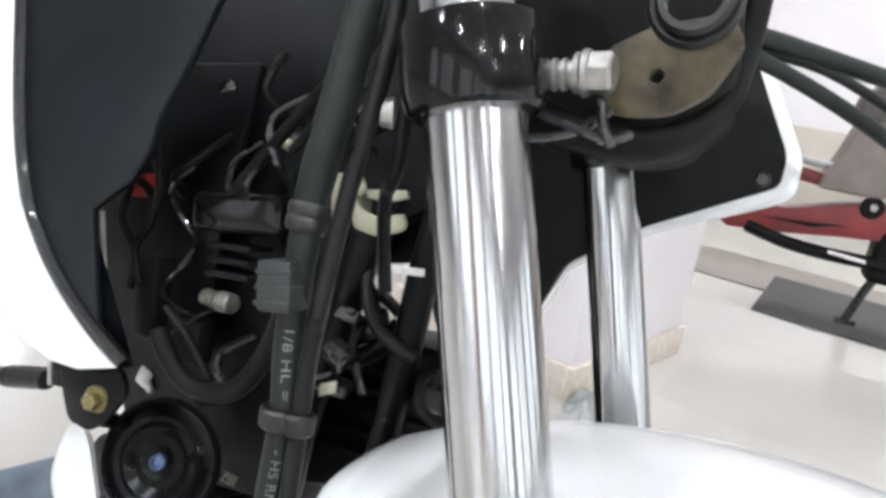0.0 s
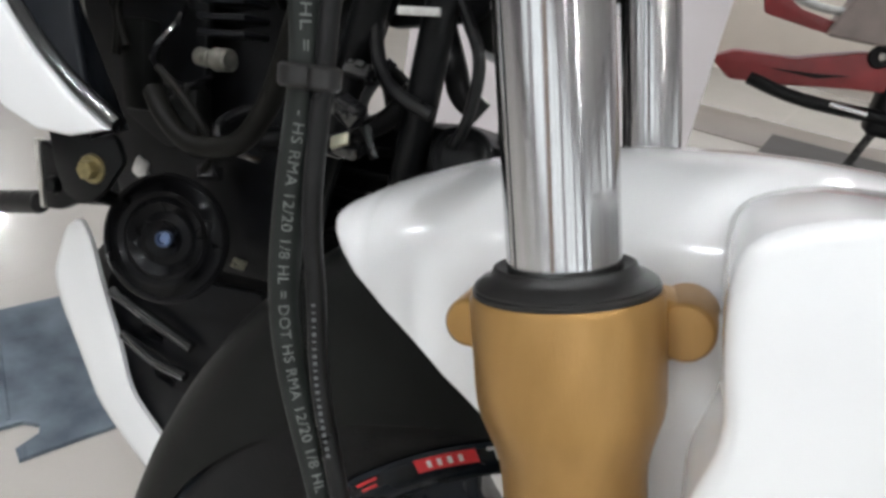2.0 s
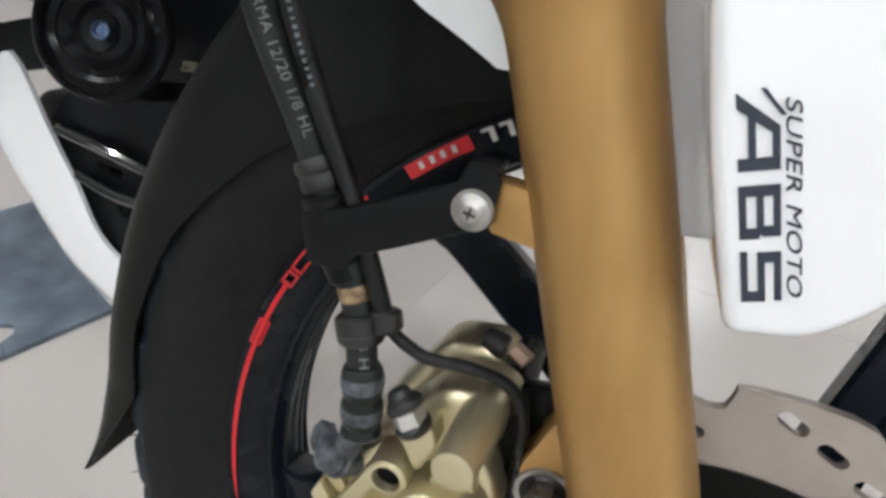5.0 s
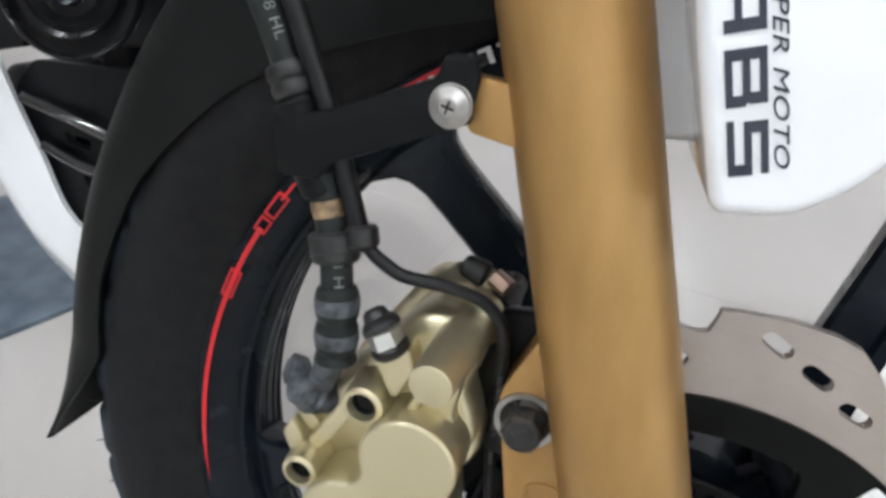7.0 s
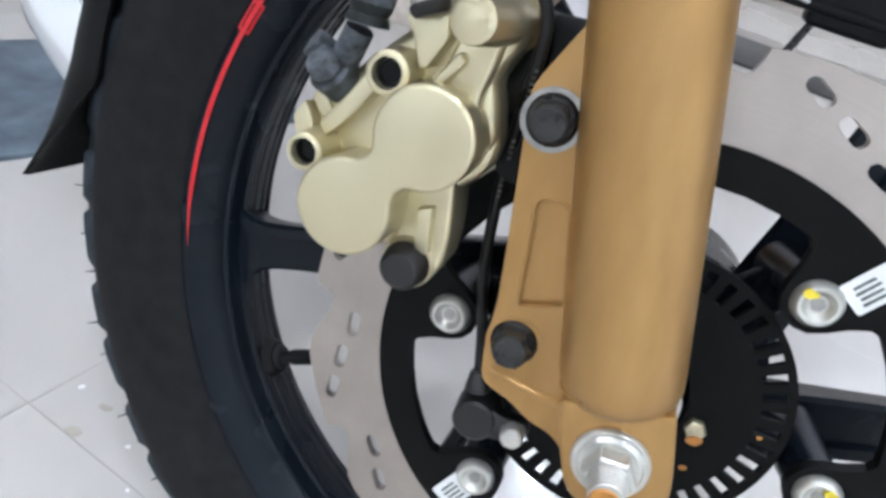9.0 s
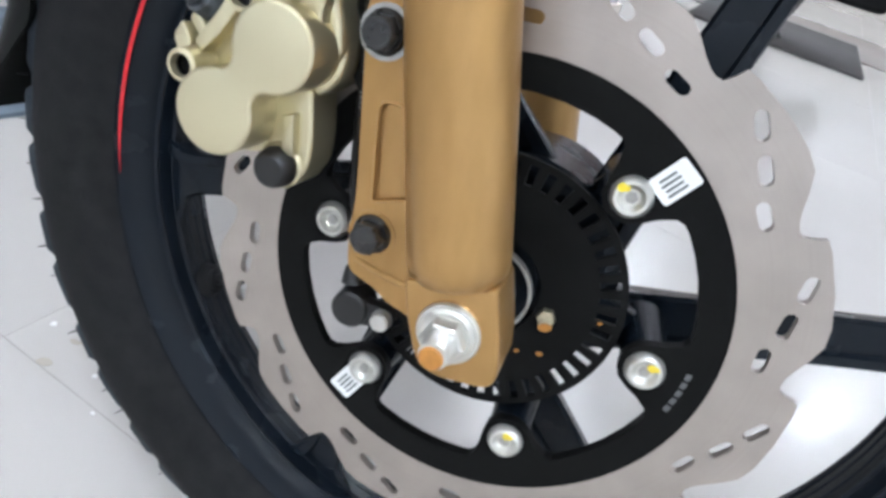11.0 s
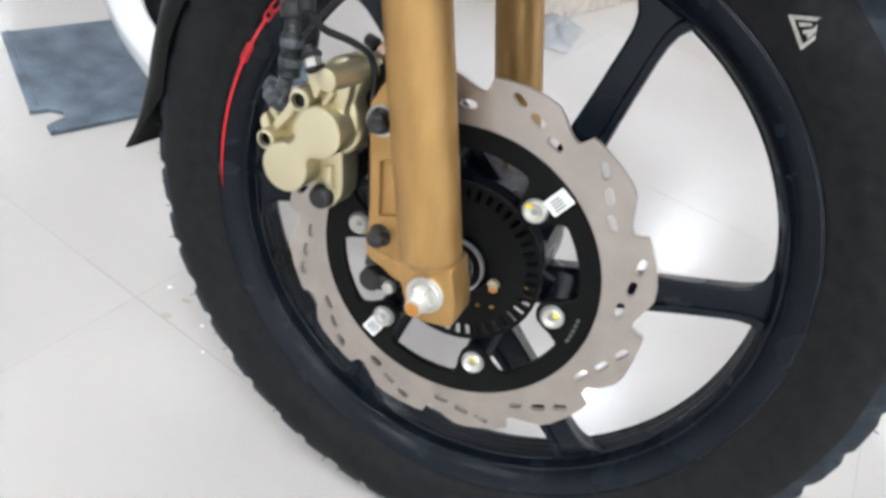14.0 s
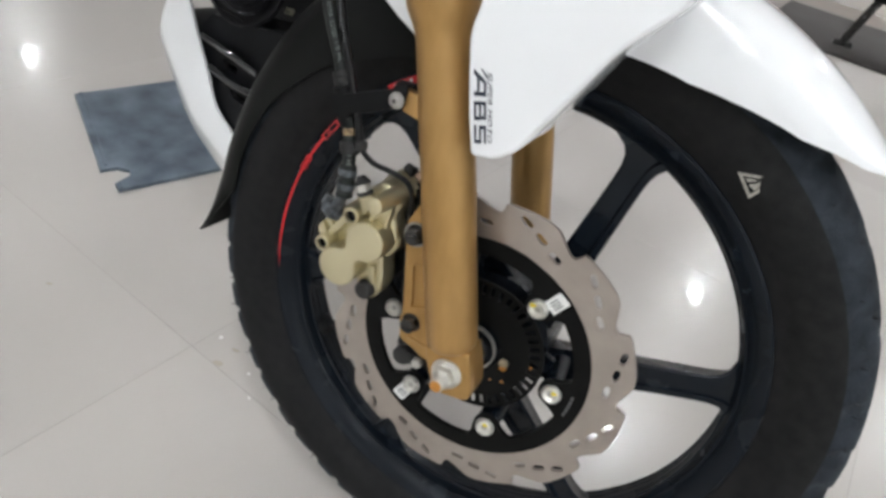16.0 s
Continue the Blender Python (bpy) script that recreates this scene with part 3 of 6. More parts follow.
# pale marks of the carrier
bm = bm_new()
for k in range(5):
    p = on_wheel(0.0925, -6.5 - 2.7 * k, -0.0009)
    block(bm, (0.0022, 0.0003, 0.003), Matrix.Translation(p) @ Matrix.Rotation(radians(10 + 2.7 * k), 4, "Y"), 0)
part("carrier_mark", bm, material("faint_grey_print", (0.09, 0.09, 0.09), 0.5), disc, "faint stamped marks")

# toothed ring of the wheel sensor
bm = bm_new()
ring = lift([(0.0615 * math.cos(2 * math.pi * k / 96), 0.0615 * math.sin(2 * math.pi * k / 96)) for k in range(96)])
core = lift([(0.024 * math.cos(2 * math.pi * k / 48), 0.024 * math.sin(2 * math.pi * k / 48)) for k in range(48)])
teeth = []
for k in range(44):
    a = 360 * k / 44
    pol = [(0.0585, a - 2.0), (0.0585, a + 2.0), (0.0495, a + 2.0), (0.0495, a - 2.0)]
    teeth.append(lift([(r * math.cos(radians(d)), r * math.sin(radians(d))) for r, d in pol]))
plate(bm, ring, 0.008, 0.0105, 0.0, holes=[core, *teeth])
part("sensor_ring", bm, CARRIER, disc, "black slotted sensor ring", angle=30)
for a in (-13.6, 106.4, 226.4):
    bm = bm_new()
    hexagon(bm, on_wheel(0.0298, a, 0.011), on_wheel(0.0298, a, 0.0045), 0.0043)
    rod(bm, on_wheel(0.0298, a, 0.0105), on_wheel(0.0298, a, 0.0085), 0.0054)
    part("ring_bolt", bm, material("yellowed_zinc", (0.48, 0.43, 0.30), 0.35, 0.8, 0.4, 200, 900), disc, "yellowed zinc bolt with paint mark")
for a, r, y, size in ((-20.0, 0.0315, 0.0043, 0.0030), (-41.0, 0.0400, 0.0078, 0.0016), (-55.0, 0.0345, 0.0078, 0.0012), (-3.0, 0.0520, 0.0078, 0.0010)):
    p = on_wheel(r, a, y)
    bm = bm_new()
    plate(bm, [(p.x + size * math.cos(q) * (1 + 0.25 * math.sin(2 * q)), p.z + 0.7 * size * math.sin(q)) for q in (k * 0.6283 for k in range(10))], y - 0.0002, y + 0.0014, 0)
    part("paint_dab", bm, ORANGE, disc, "orange paint dab")
# spacer and seal at the axle
bm = bm_new()
turned(bm, [(0.0, -0.005), (0.0135, -0.005), (0.0145, -0.004), (0.0145, 0.03)], frame_of((0, 0.004, RC), (0, 0.1, RC)), 40)
part("axle_spacer", bm, BLACK_GLOSS, disc, "black axle spacer")
bm = bm_new()
turned(bm, [(0.0195, 0), (0.0208, 0), (0.0208, 0.004), (0.0195, 0.004)], frame_of((0, 0.002, RC), (0, 0.1, RC)), 48, closed=True)
part("seal_ring", bm, ZINC, disc, "bright seal ring")


# ---- fork ----
def v(x, y, z):
    return Vector((x, y, z))


def on_fork(z, y=-0.03):
    x = -0.0033 - 0.181 * (z - 0.30)
    return Vector((x if y < 0.1 else x + 0.0013 + 0.017 * (z - 0.42), y, z))




def fork_leg(y, outer):
    """The lower leg, the dust seal and the tube. outer: the side with the brake."""
    bm = bm_new()
    foot = on_fork(0.272, y)
    up = frame_of(foot, on_fork(0.9, y))
    prof = [(0.0, 0.0405), (0.0120, 0.0405), (0.0165, 0.0425), (0.0190, 0.0455), (0.0203, 0.0495), (0.0205, 0.054), (0.0205, 0.12), (0.0202, 0.18), (0.0198, 0.23), (0.0196, 0.262), (0.0196, 0.276), (0.0200, 0.2815), (0.0212, 0.2865), (0.0229, 0.2915), (0.0243, 0.2955),
            (0.0250, 0.2990), (0.0253, 0.304), (0.0253, 0.3272), (0.0247, 0.3290), (0.0, 0.3293)]
    turned(bm, prof, up, 64)
    # flattened foot that holds the axle, set back from the round of the leg
    fork_turn = Matrix.Translation(foot) @ Matrix.Rotation(math.atan2(-0.181, 1), 4, "Y")
    plate(bm, rounded([(-0.0140, 0.004), (0.0185, 0.001), (0.0198, 0.020), (0.0184, 0.044), (-0.0184, 0.044), (-0.0182, 0.030)], [0.012, 0.013, 0.006, 0.002, 0.002, 0.012], 7), -0.0115, 0.018, 0.0035, fork_turn, segs=4)
    # lip where the round of the leg runs out on the foot
    tube(bm, [up @ v(0.0188 * math.sin(a), (-0.0188 if y < 0.1 else 0.0188) * math.cos(a), 0.0452 + 0.0030 * abs(math.sin(a)) ** 2) for a in (radians(-55 + 11 * k) for k in range(11))], 0.0012, 8, 3)
    leg = part("fork_lower_leg", bm, GOLD, bike, "gold painted fork lower leg")
    bm = bm_new()
    turned(bm, [(0.0152, 0.3285), (0.0238, 0.3285), (0.0243, 0.3291), (0.0243, 0.3302), (0.0237, 0.3307), (0.0238, 0.3312), (0.0226, 0.3322), (0.0204, 0.3330), (0.0192, 0.3340), (0.0186, 0.3352), (0.0184, 0.3357), (0.0176, 0.3359), (0.0152, 0.3348)], up, 64, closed=True)
    part("dust_seal", bm, RUBBER_SEAL, leg, "black rubber dust seal")
    bm = bm_new()
    turned(bm, [(0.0, 0.0), (0.0149, 0.0), (0.0149, 0.27), (0.0, 0.27)], Matrix(), 96)
    part("fork_tube", bm, TUBE, bike, "mirror-bright chrome fork tube with painted reflection streaks").matrix_basis = up @ pose(0, 0, 0.33)
    return leg, up


RUBBER_SEAL = material("seal_rubber", (0.008, 0.0075, 0.0075), 0.4, 0.0, 0.3, 60, 900, 0.08)
leg, UP = fork_leg(-0.03, True)
fork_leg(0.166, False)

# mudguard lugs of the near leg
for x, z, w, y0 in ((-0.0812, 0.5815, 0.0069, -0.0345), (-0.0262, 0.5890, 0.0080, -0.0270)):
    side = 1 if x < -0.05 else -1
    bm = bm_new()
    turned(bm, [(0.0, 0.0002), (w - 0.0022, 0.0), (w - 0.0010, 0.0002), (w - 0.0002, 0.0010), (w, 0.0020), (w + 0.0008, 0.0190), (0.0, 0.0190)], frame_of((x, y0, z), (x, 0.0, z)), 36)
    plate(bm, rounded([(x, z + w * 0.95), (x + side * 0.016, z + w * 0.9), (x + side * 0.016, z - w - 0.004), (x, z - w * 0.95)], 0.001), y0 + 0.0012, y0 + 0.018, 0.002)
    part("guard_lug", bm, GOLD, leg)

# caliper bracket cast on the leg, with a pocket
bm = bm_new()
lug = rounded([(-0.030, 0.462), (-0.0455, 0.430), (-0.0590, 0.4065), (-0.0572, 0.386), (-0.0545, 0.350), (-0.0535, 0.333), (-0.0545, 0.318), (-0.0530, 0.3025), (-0.0400, 0.2975), (-0.0330, 0.2925), (-0.0240, 0.2905), (-0.0160, 0.2830), (0.006, 0.280), (0.002, 0.36), (-0.014, 0.45)], 0.0045, 4)
pocket = rounded([(-0.0492, 0.3742), (-0.0375, 0.3742), (-0.0312, 0.3392), (-0.0466, 0.3345)], [0.0055, 0.0055, 0.002, 0.002], 6)
plate(bm, lug, -0.0295, -0.0160, 0.0014, holes=[pocket], segs=3)
part("caliper_bracket", bm, GOLD, leg, "gold cast bracket with a pocket")
bm = bm_new()
plate(bm, pocket, -0.0272, -0.0165, 0.0)
part("pocket_floor", bm, GOLD, leg)
# raised rim of the pocket and the step above the foot
bm = bm_new()
inset = [Vector((x, -0.0294, z)) for x, z in pocket]
tube(bm, [*inset, inset[0]], 0.0007, 6, raw=True)
part("pocket_rim", bm, GOLD, leg)
bm = bm_new()
tube(bm, [(-0.0505, -0.0284, 0.3085), (-0.0400, -0.0290, 0.3055), (-0.0300, -0.0290, 0.3035), (-0.0205, -0.0290, 0.3030)], 0.0018, 10)
part("bracket_step", bm, GOLD, leg)
for (x, z), yb, name in (((-0.0500, 0.3984), -0.0295, "dark flange bolt"), ((-0.0446, 0.3210), -0.0285, "dark flange bolt with a coloured sheen")):
    bm = bm_new()
    rod(bm, (x, yb, z), (x, yb - 0.0030, z), 0.0086, 0.0076, 28)
    hexagon(bm, (x, yb - 0.0025, z), (x, yb - 0.0095, z), 0.0068)
    turned(bm, [(0.0062, 0), (0.0056, 0.0008), (0.0046, 0.0008), (0.0038, -0.001), (0, -0.001)], frame_of((x, yb - 0.0090, z), (x, -0.06, z)), 18)
    part("caliper_bolt", bm, DARK_STEEL, leg, name)
    bm = bm_new()
    turned(bm, [(0.0084, 0), (0.0101, 0), (0.0101, 0.0016), (0.0084, 0.0016)], frame_of((x, yb + 0.0001, z), (x, -0.06, z)), 28, closed=True)
    part("washer", bm, DULL if z > 0.36 else GOLD, leg, "dull zinc washer" if z > 0.36 else "gold painted seat")
# axle end: boss, washer, nut, marked with orange paint
A = Vector((-0.0030, -0.0230, 0.2957))
bm = bm_new()
rod(bm, A + Vector((0, 0.006, 0)), A + Vector((0, -0.0190, 0)), 0.0150, 0.0142, 40, 0.0012)
part("axle_boss", bm, GOLD, leg)
bm = bm_new()
rod(bm, A + Vector((0, -0.0188, 0)), A + Vector((0, -0.0210, 0)), 0.0131, 0.0128, 40, 0.0005)
part("axle_washer", bm, ZINC, leg, "zinc-plated washer")
bm = bm_new()
rod(bm, A + Vector((0, -0.0208, 0)), A + Vector((0, -0.0228, 0)), 0.0112, 0.0105, 40, 0.0005)
hexagon(bm, A + Vector((0, -0.0226, 0)), A + Vector((0, -0.0300, 0)), 0.0090)
rod(bm, A + Vector((0, -0.0295, 0)), A + Vector((0, -0.0325, 0)), 0.0070, 0.0062, 28)
part("axle_nut", bm, ZINC, leg, "zinc-plated axle nut")
bm = bm_new()
for k in range(4):
    rod(bm, A + Vector((0, -0.0320 - 0.0016 * k, 0)), A + Vector((0, -0.0337 - 0.0016 * k, 0)), 0.0058, 0.0058, 24, 0.0005)
part("axle_end", bm, ZINC, leg, "threaded axle end")
bm = bm_new()
rod(bm, A + Vector((-0.0004, -0.0345, -0.0010)), A + Vector((-0.0004, -0.0392, -0.0010)), 0.0056, 0.0050, 20, 0.0008)
part("paint_mark", bm, ORANGE, leg, "orange paint mark")


# ---- front mudguard ----
def table(rows, x):
    if x <= rows[0][0]:
        return rows[0][1]
    for (a, p), (b, q) in zip(rows, rows[1:]):
        if x <= b:
            return p + (q - p) * (x - a) / (b - a)
    return rows[-1][1]


def guard_sheet(bm, a0, a1, edge, crown, width, shoulder, thick=0.0026, n=60):
    """A curved sheet round the wheel from angle a0 to a1: side edges, rounded shoulders and a crown."""
    outer, inner = [], []
    for k in range(n + 1):
        a = a0 + (a1 - a0) * k / n
        re, rc, w, sh = table(edge, a), table(crown, a), table(width, a), shoulder
        rs = max(re + 0.001, rc - sh)
        sec = [(re + (rs - re) * t / 4, -w) for t in range(4)]
        for t in range(11):
            u = math.pi / 2 * t / 10
            sec.append((rs + (rc - rs) * math.sin(u) ** 0.9, -w * max(0.0, math.cos(u)) ** 0.8))
        sec += [(r, -h) for r, h in reversed(sec[:-1])]
        row, row2 = [], []
        for i, (r, h) in enumerate(sec):
            p, q = Vector(sec[max(i - 1, 0)]), Vector(sec[min(i + 1, len(sec) - 1)])
            d = (q - p).normalized()
            nr, nh = -d.y, d.x
            if nr * 1 + 0 < 0 and abs(h) < w * 0.5:
                nr, nh = -nr, -nh
            row.append(bm.verts.new(on_wheel(r, a, YM + h)))
            rin = r - thick * (abs(d.y)) if i not in (0, len(sec) - 1) else r
            hin = h - math.copysign(thick * abs(d.x), h) if abs(h) > 1e-6 else h
            row2.append(bm.verts.new(on_wheel(rin, a, YM + hin)))
        outer.append(row), inner.append(row2)
    for grid in (outer, inner):
        for p, q in zip(grid, grid[1:]):
            for i in range(len(p) - 1):
                bm.faces.new((p[i], p[i + 1], q[i + 1], q[i]))
    for p, q in ((outer[0], inner[0]), (outer[-1], inner[-1])):
        for i in range(len(p) - 1):
            bm.faces.new((p[i], p[i + 1], q[i + 1], q[i]))
    for i in (0, -1):
        for k in range(n):
            bm.faces.new((outer[k][i], outer[k + 1][i], inner[k + 1][i], inner[k][i]))


mudguard_edge = [(40, 0.331), (41.5, 0.322), (44, 0.310), (51, 0.2905), (60, 0.277), (66, 0.2695), (76, 0.2640), (80, 0.262), (90, 0.250), (100, 0.243), (106, 0.243), (108, 0.247), (111.5, 0.270), (114.6, 0.298), (116.5, 0.3165), (117.3, 0.3255), (118.0, 0.3315), (118.5, 0.3350), (118.8, 0.3370)]
bm = bm_new()
guard_sheet(bm, 40, 118.8, mudguard_edge, [(40, 0.327), (60, 0.329), (80, 0.332), (95, 0.3345), (105, 0.3375), (112, 0.3395), (116, 0.3400), (118.8, 0.3388)], [(40, 0.050), (50, 0.060), (65, 0.068), (114.5, 0.069), (116.0, 0.0670), (117.0, 0.0620), (117.8, 0.052), (118.4, 0.036), (118.8, 0.012)], 0.034, n=197)
mudguard = part("front_mudguard", bm, WHITE, bike, "glossy white front mudguard", angle=40)
bm = bm_new()
guard_sheet(bm, 98, 179, [(98, 0.236), (104, 0.233), (110, 0.2365), (121, 0.249), (132, 0.2645), (146, 0.277), (158, 0.280), (167, 0.2765), (172, 0.290), (176, 0.304), (179, 0.3155)],
            [(98, 0.330), (125, 0.3245), (140, 0.3185), (157, 0.3115), (175, 0.3125), (179, 0.3160)], [(98, 0.050), (125, 0.0485), (179, 0.047)], 0.040, n=70)
part("mudguard_rear_flap", bm, BLACK_PLASTIC, mudguard, "matt black plastic rear flap")

# raised fork shield on the side of the mudguard
bm = bm_new()
shield = rounded([(-0.0075, 0.4785), (0.010, 0.4790), (0.0235, 0.4880), (0.0480, 0.5230), (0.0715, 0.5590), (0.105, 0.590), (0.110, 0.615), (0.080, 0.627), (0.000, 0.628), (-0.0205, 0.620), (-0.0185, 0.596), (-0.0145, 0.5765), (-0.0205, 0.5555), (-0.0155, 0.517)],
                 [0.004, 0.006, 0.008, 0.02, 0.01, 0.02, 0.02, 0.02, 0.02, 0.014, 0.01, 0.008, 0.008, 0.02], 4)
plate(bm, shield, -0.057, 0.012, 0.0062, segs=6)
part("fork_shield", bm, WHITE, mudguard, "glossy white fork shield with printed writing", angle=60)
bm = bm_new()
plate(bm, rounded([(-0.0260, 0.4890), (0.012, 0.4885), (0.014, 0.594), (-0.012, 0.596), (-0.036, 0.584), (-0.031, 0.560)], [0.003, 0.003, 0.01, 0.012, 0.01, 0.01]), -0.020, -0.010, 0.004, segs=4)
part("shield_inner", bm, WHITE, mudguard, "white inner wall of the shield")
TEXT = Matrix(((0.168, 0.986, 0, 0), (0, 0, -1, 0), (-0.986, 0.168, 0, 0), (0, 0, 0, 1)))
writing = lettering("small_writing", "SUPER MOTO", 0.0043, Matrix.Translation((-0.0036, -0.0573, 0.5340)) @ TEXT, INK, mudguard, 1.05, 0.28, 1.62)
# each letter is a part of its own
whole = bmesh.new()
whole.from_mesh(writing.data)
left_over = set(whole.verts)
while left_over:
    letter, edge_of = set(), [left_over.pop()]
    while edge_of:
        vert = edge_of.pop()
        letter.add(vert)
        near_by = {e.other_vert(vert) for e in vert.link_edges} & left_over
        left_over -= near_by
        edge_of += near_by
    bm = bm_new()
    copies = {vert: bm.verts.new(vert.co) for vert in letter}
    for f in {f for vert in letter for f in vert.link_faces}:
        bm.faces.new([copies[vert] for vert in f.verts])
    part("small_letter", bm, INK, mudguard, smooth=False)
whole.free()
bpy.data.objects.remove(writing)
LETTER = Matrix.Translation((-0.0130, -0.0573, 0.5340)) @ Matrix(((0.168 * 0.0096, 0, 0.986 * 0.0082, 0), (0, 1, 0, 0), (-0.986 * 0.0096, 0, 0.168 * 0.0082, 0), (0, 0, 0, 1)))
for name, outline, cuts in (("letter_a", [(0, 0), (0.34, 0), (0.52, 0.26), (1.45, 0.26), (1.45, 0), (1.73, 0), (1.73, 1), (0.78, 1)], [[(0.66, 0.44), (1.45, 0.44), (1.45, 0.82), (0.92, 0.82)]]),
                            ("letter_b", [(2.07, 0), (3.32, 0), (3.32, 0.46), (3.22, 0.52), (3.27, 0.58), (3.27, 1), (2.07, 1)], [[(2.32, 0.18), (3.07, 0.18), (3.07, 0.42), (2.32, 0.42)], [(2.32, 0.60), (3.02, 0.60), (3.02, 0.82), (2.32, 0.82)]]),
                            ("letter_s", [(3.65, 1), (4.85, 1), (4.85, 0.82), (3.9, 0.82), (3.9, 0.6), (4.87, 0.6), (4.87, 0), (3.62, 0), (3.62, 0.18), (4.62, 0.18), (4.62, 0.42), (3.65, 0.42)], [])):
    bm = bm_new()
    plate(bm, outline, -0.0002, 0.0002, 0, LETTER, holes=cuts)
    part(name, bm, INK, mudguard, smooth=False)
bm = bm_new()
plate(bm, [(-0.0085, 0.5352), (-0.0074, 0.5352), (-0.0028, 0.5302), (-0.0038, 0.5300)], -0.0575, -0.0571, 0)
part("slash_mark", bm, INK, mudguard)

# ---- brake caliper ----
C1, C2 = (-0.0846, 0.3864), (-0.1075, 0.3586)
span, R1 = math.hypot(C2[0] - C1[0], C2[1] - C1[1]), 0.0166
axis = Vector(((C2[0] - C1[0]) / span, (C2[1] - C1[1]) / span))


def twin_outline(grow, waists):
    """The outline of the two pistons, joined by hollow fillets; waists: half widths of the neck on its two sides."""
    r, half = R1 + grow, span / 2
    line = []
    for side, waist in ((1, waists[0]), (-1, waists[1])):
        f = (half ** 2 + waist ** 2 - r ** 2) / (2 * (r - waist))
        h = waist + f
        open_angle = math.atan2(h, half)
        # from the far end of one piston, over its fillet, to the far end of the other
        edge = [(-r * math.cos(a), r * math.sin(a)) for a in (k / 22 * (math.pi - open_angle) for k in range(22))]
        edge += [(half + f * math.sin(a), h - f * math.cos(a)) for a in ((k / 12 - 1) * (math.pi / 2 - open_angle) for k in range(25))]
        edge += [(span + r * math.cos(a), r * math.sin(a)) for a in ((1 - k / 22) * (math.pi - open_angle) for k in range(1, 22))]
        if side == 1:
            edge.append((span + r, 0.0))
            line += edge
        else:
            line += [(q, -w) for q, w in reversed(edge[1:])]
    return [(C1[0] + axis.x * q + axis.y * w, C1[1] + axis.y * q - axis.x * w) for q, w in line]


bm = bm_new()
plate(bm, twin_outline(0.0, (0.0078, 0.0078)), -0.0485, -0.008, 0.0016, segs=4)
# a wider skirt behind the pistons, and the body over the disc
plate(bm, twin_outline(0.0028, (0.0116, 0.0116)), -0.0270, -0.004, 0.003, segs=4)
body = rounded([(-0.079, 0.372), (-0.0655, 0.386), (-0.0670, 0.398), (-0.0700, 0.406), (-0.0640, 0.418), (-0.0640, 0.430), (-0.085, 0.432), (-0.100, 0.417), (-0.126, 0.392), (-0.131, 0.376), (-0.119, 0.356), (-0.100, 0.356)], [0.006, 0.006, 0.006, 0.008, 0.006, 0.006, 0.006, 0.006, 0.006, 0.006, 0.006, 0.006], 5)
plate(bm, body, -0.0300, -0.004, 0.004, segs=4)
caliper = part("brake_caliper", bm, BRASSY, bike, "pale gold brake caliper", angle=45)
bm = bm_new()
plate(bm, rounded([(-0.079, 0.372), (-0.0655, 0.386), (-0.0670, 0.418), (-0.0740, 0.4270), (-0.0960, 0.4275), (-0.1100, 0.410), (-0.126, 0.392), (-0.131, 0.376), (-0.119, 0.356)], 0.008, 4), 0.008, 0.034, 0.005, segs=4)
part("inner_half", bm, BRASSY, caliper)
# slide pin tube with a collar at its root
bm = bm_new()
pin = frame_of(v(-0.0706, -0.010, 0.4238), v(-0.0738, -0.0575, 0.4228))
turned(bm, [(0.0, 0.0), (0.0100, 0.0), (0.0102, 0.0040), (0.0097, 0.0058), (0.0086, 0.0066), (0.0080, 0.0090), (0.0069, 0.0462), (0.0066, 0.0472), (0.0058, 0.0476), (0.0, 0.0476)], pin, 44)
part("pin_tube", bm, BRASSY, caliper)
# web that falls from the pin to the pistons
bm = bm_new()
plate(bm, rounded([(-0.0800, 0.4240), (-0.0672, 0.4240), (-0.0705, 0.4080), (-0.0725, 0.4010), (-0.0715, 0.3930), (-0.0860, 0.3960), (-0.0850, 0.4080)], 0.003, 4), -0.0370, -0.010, 0.003, segs=4)
part("web", bm, BRASSY, caliper)
# lower ear with its web
bm = bm_new()
plate(bm, rounded([(-0.0960, 0.372), (-0.0765, 0.372), (-0.0745, 0.352), (-0.0755, 0.3400), (-0.0800, 0.3330), (-0.0900, 0.3310), (-0.0965, 0.3370), (-0.0940, 0.350)], [0.003, 0.003, 0.006, 0.006, 0.006, 0.006, 0.006, 0.006], 5), -0.0300, -0.008, 0.003, segs=4)
rod(bm, v(-0.0874, -0.010, 0.3392), v(-0.0874, -0.0318, 0.3392), 0.0100, 0.0096, 36, 0.001)
plate(bm, rounded([(-0.0868, 0.360), (-0.0812, 0.362), (-0.0800, 0.345), (-0.0850, 0.345)], 0.001), -0.0345, -0.020, 0.0015)
part("lower_ear", bm, BRASSY, caliper)
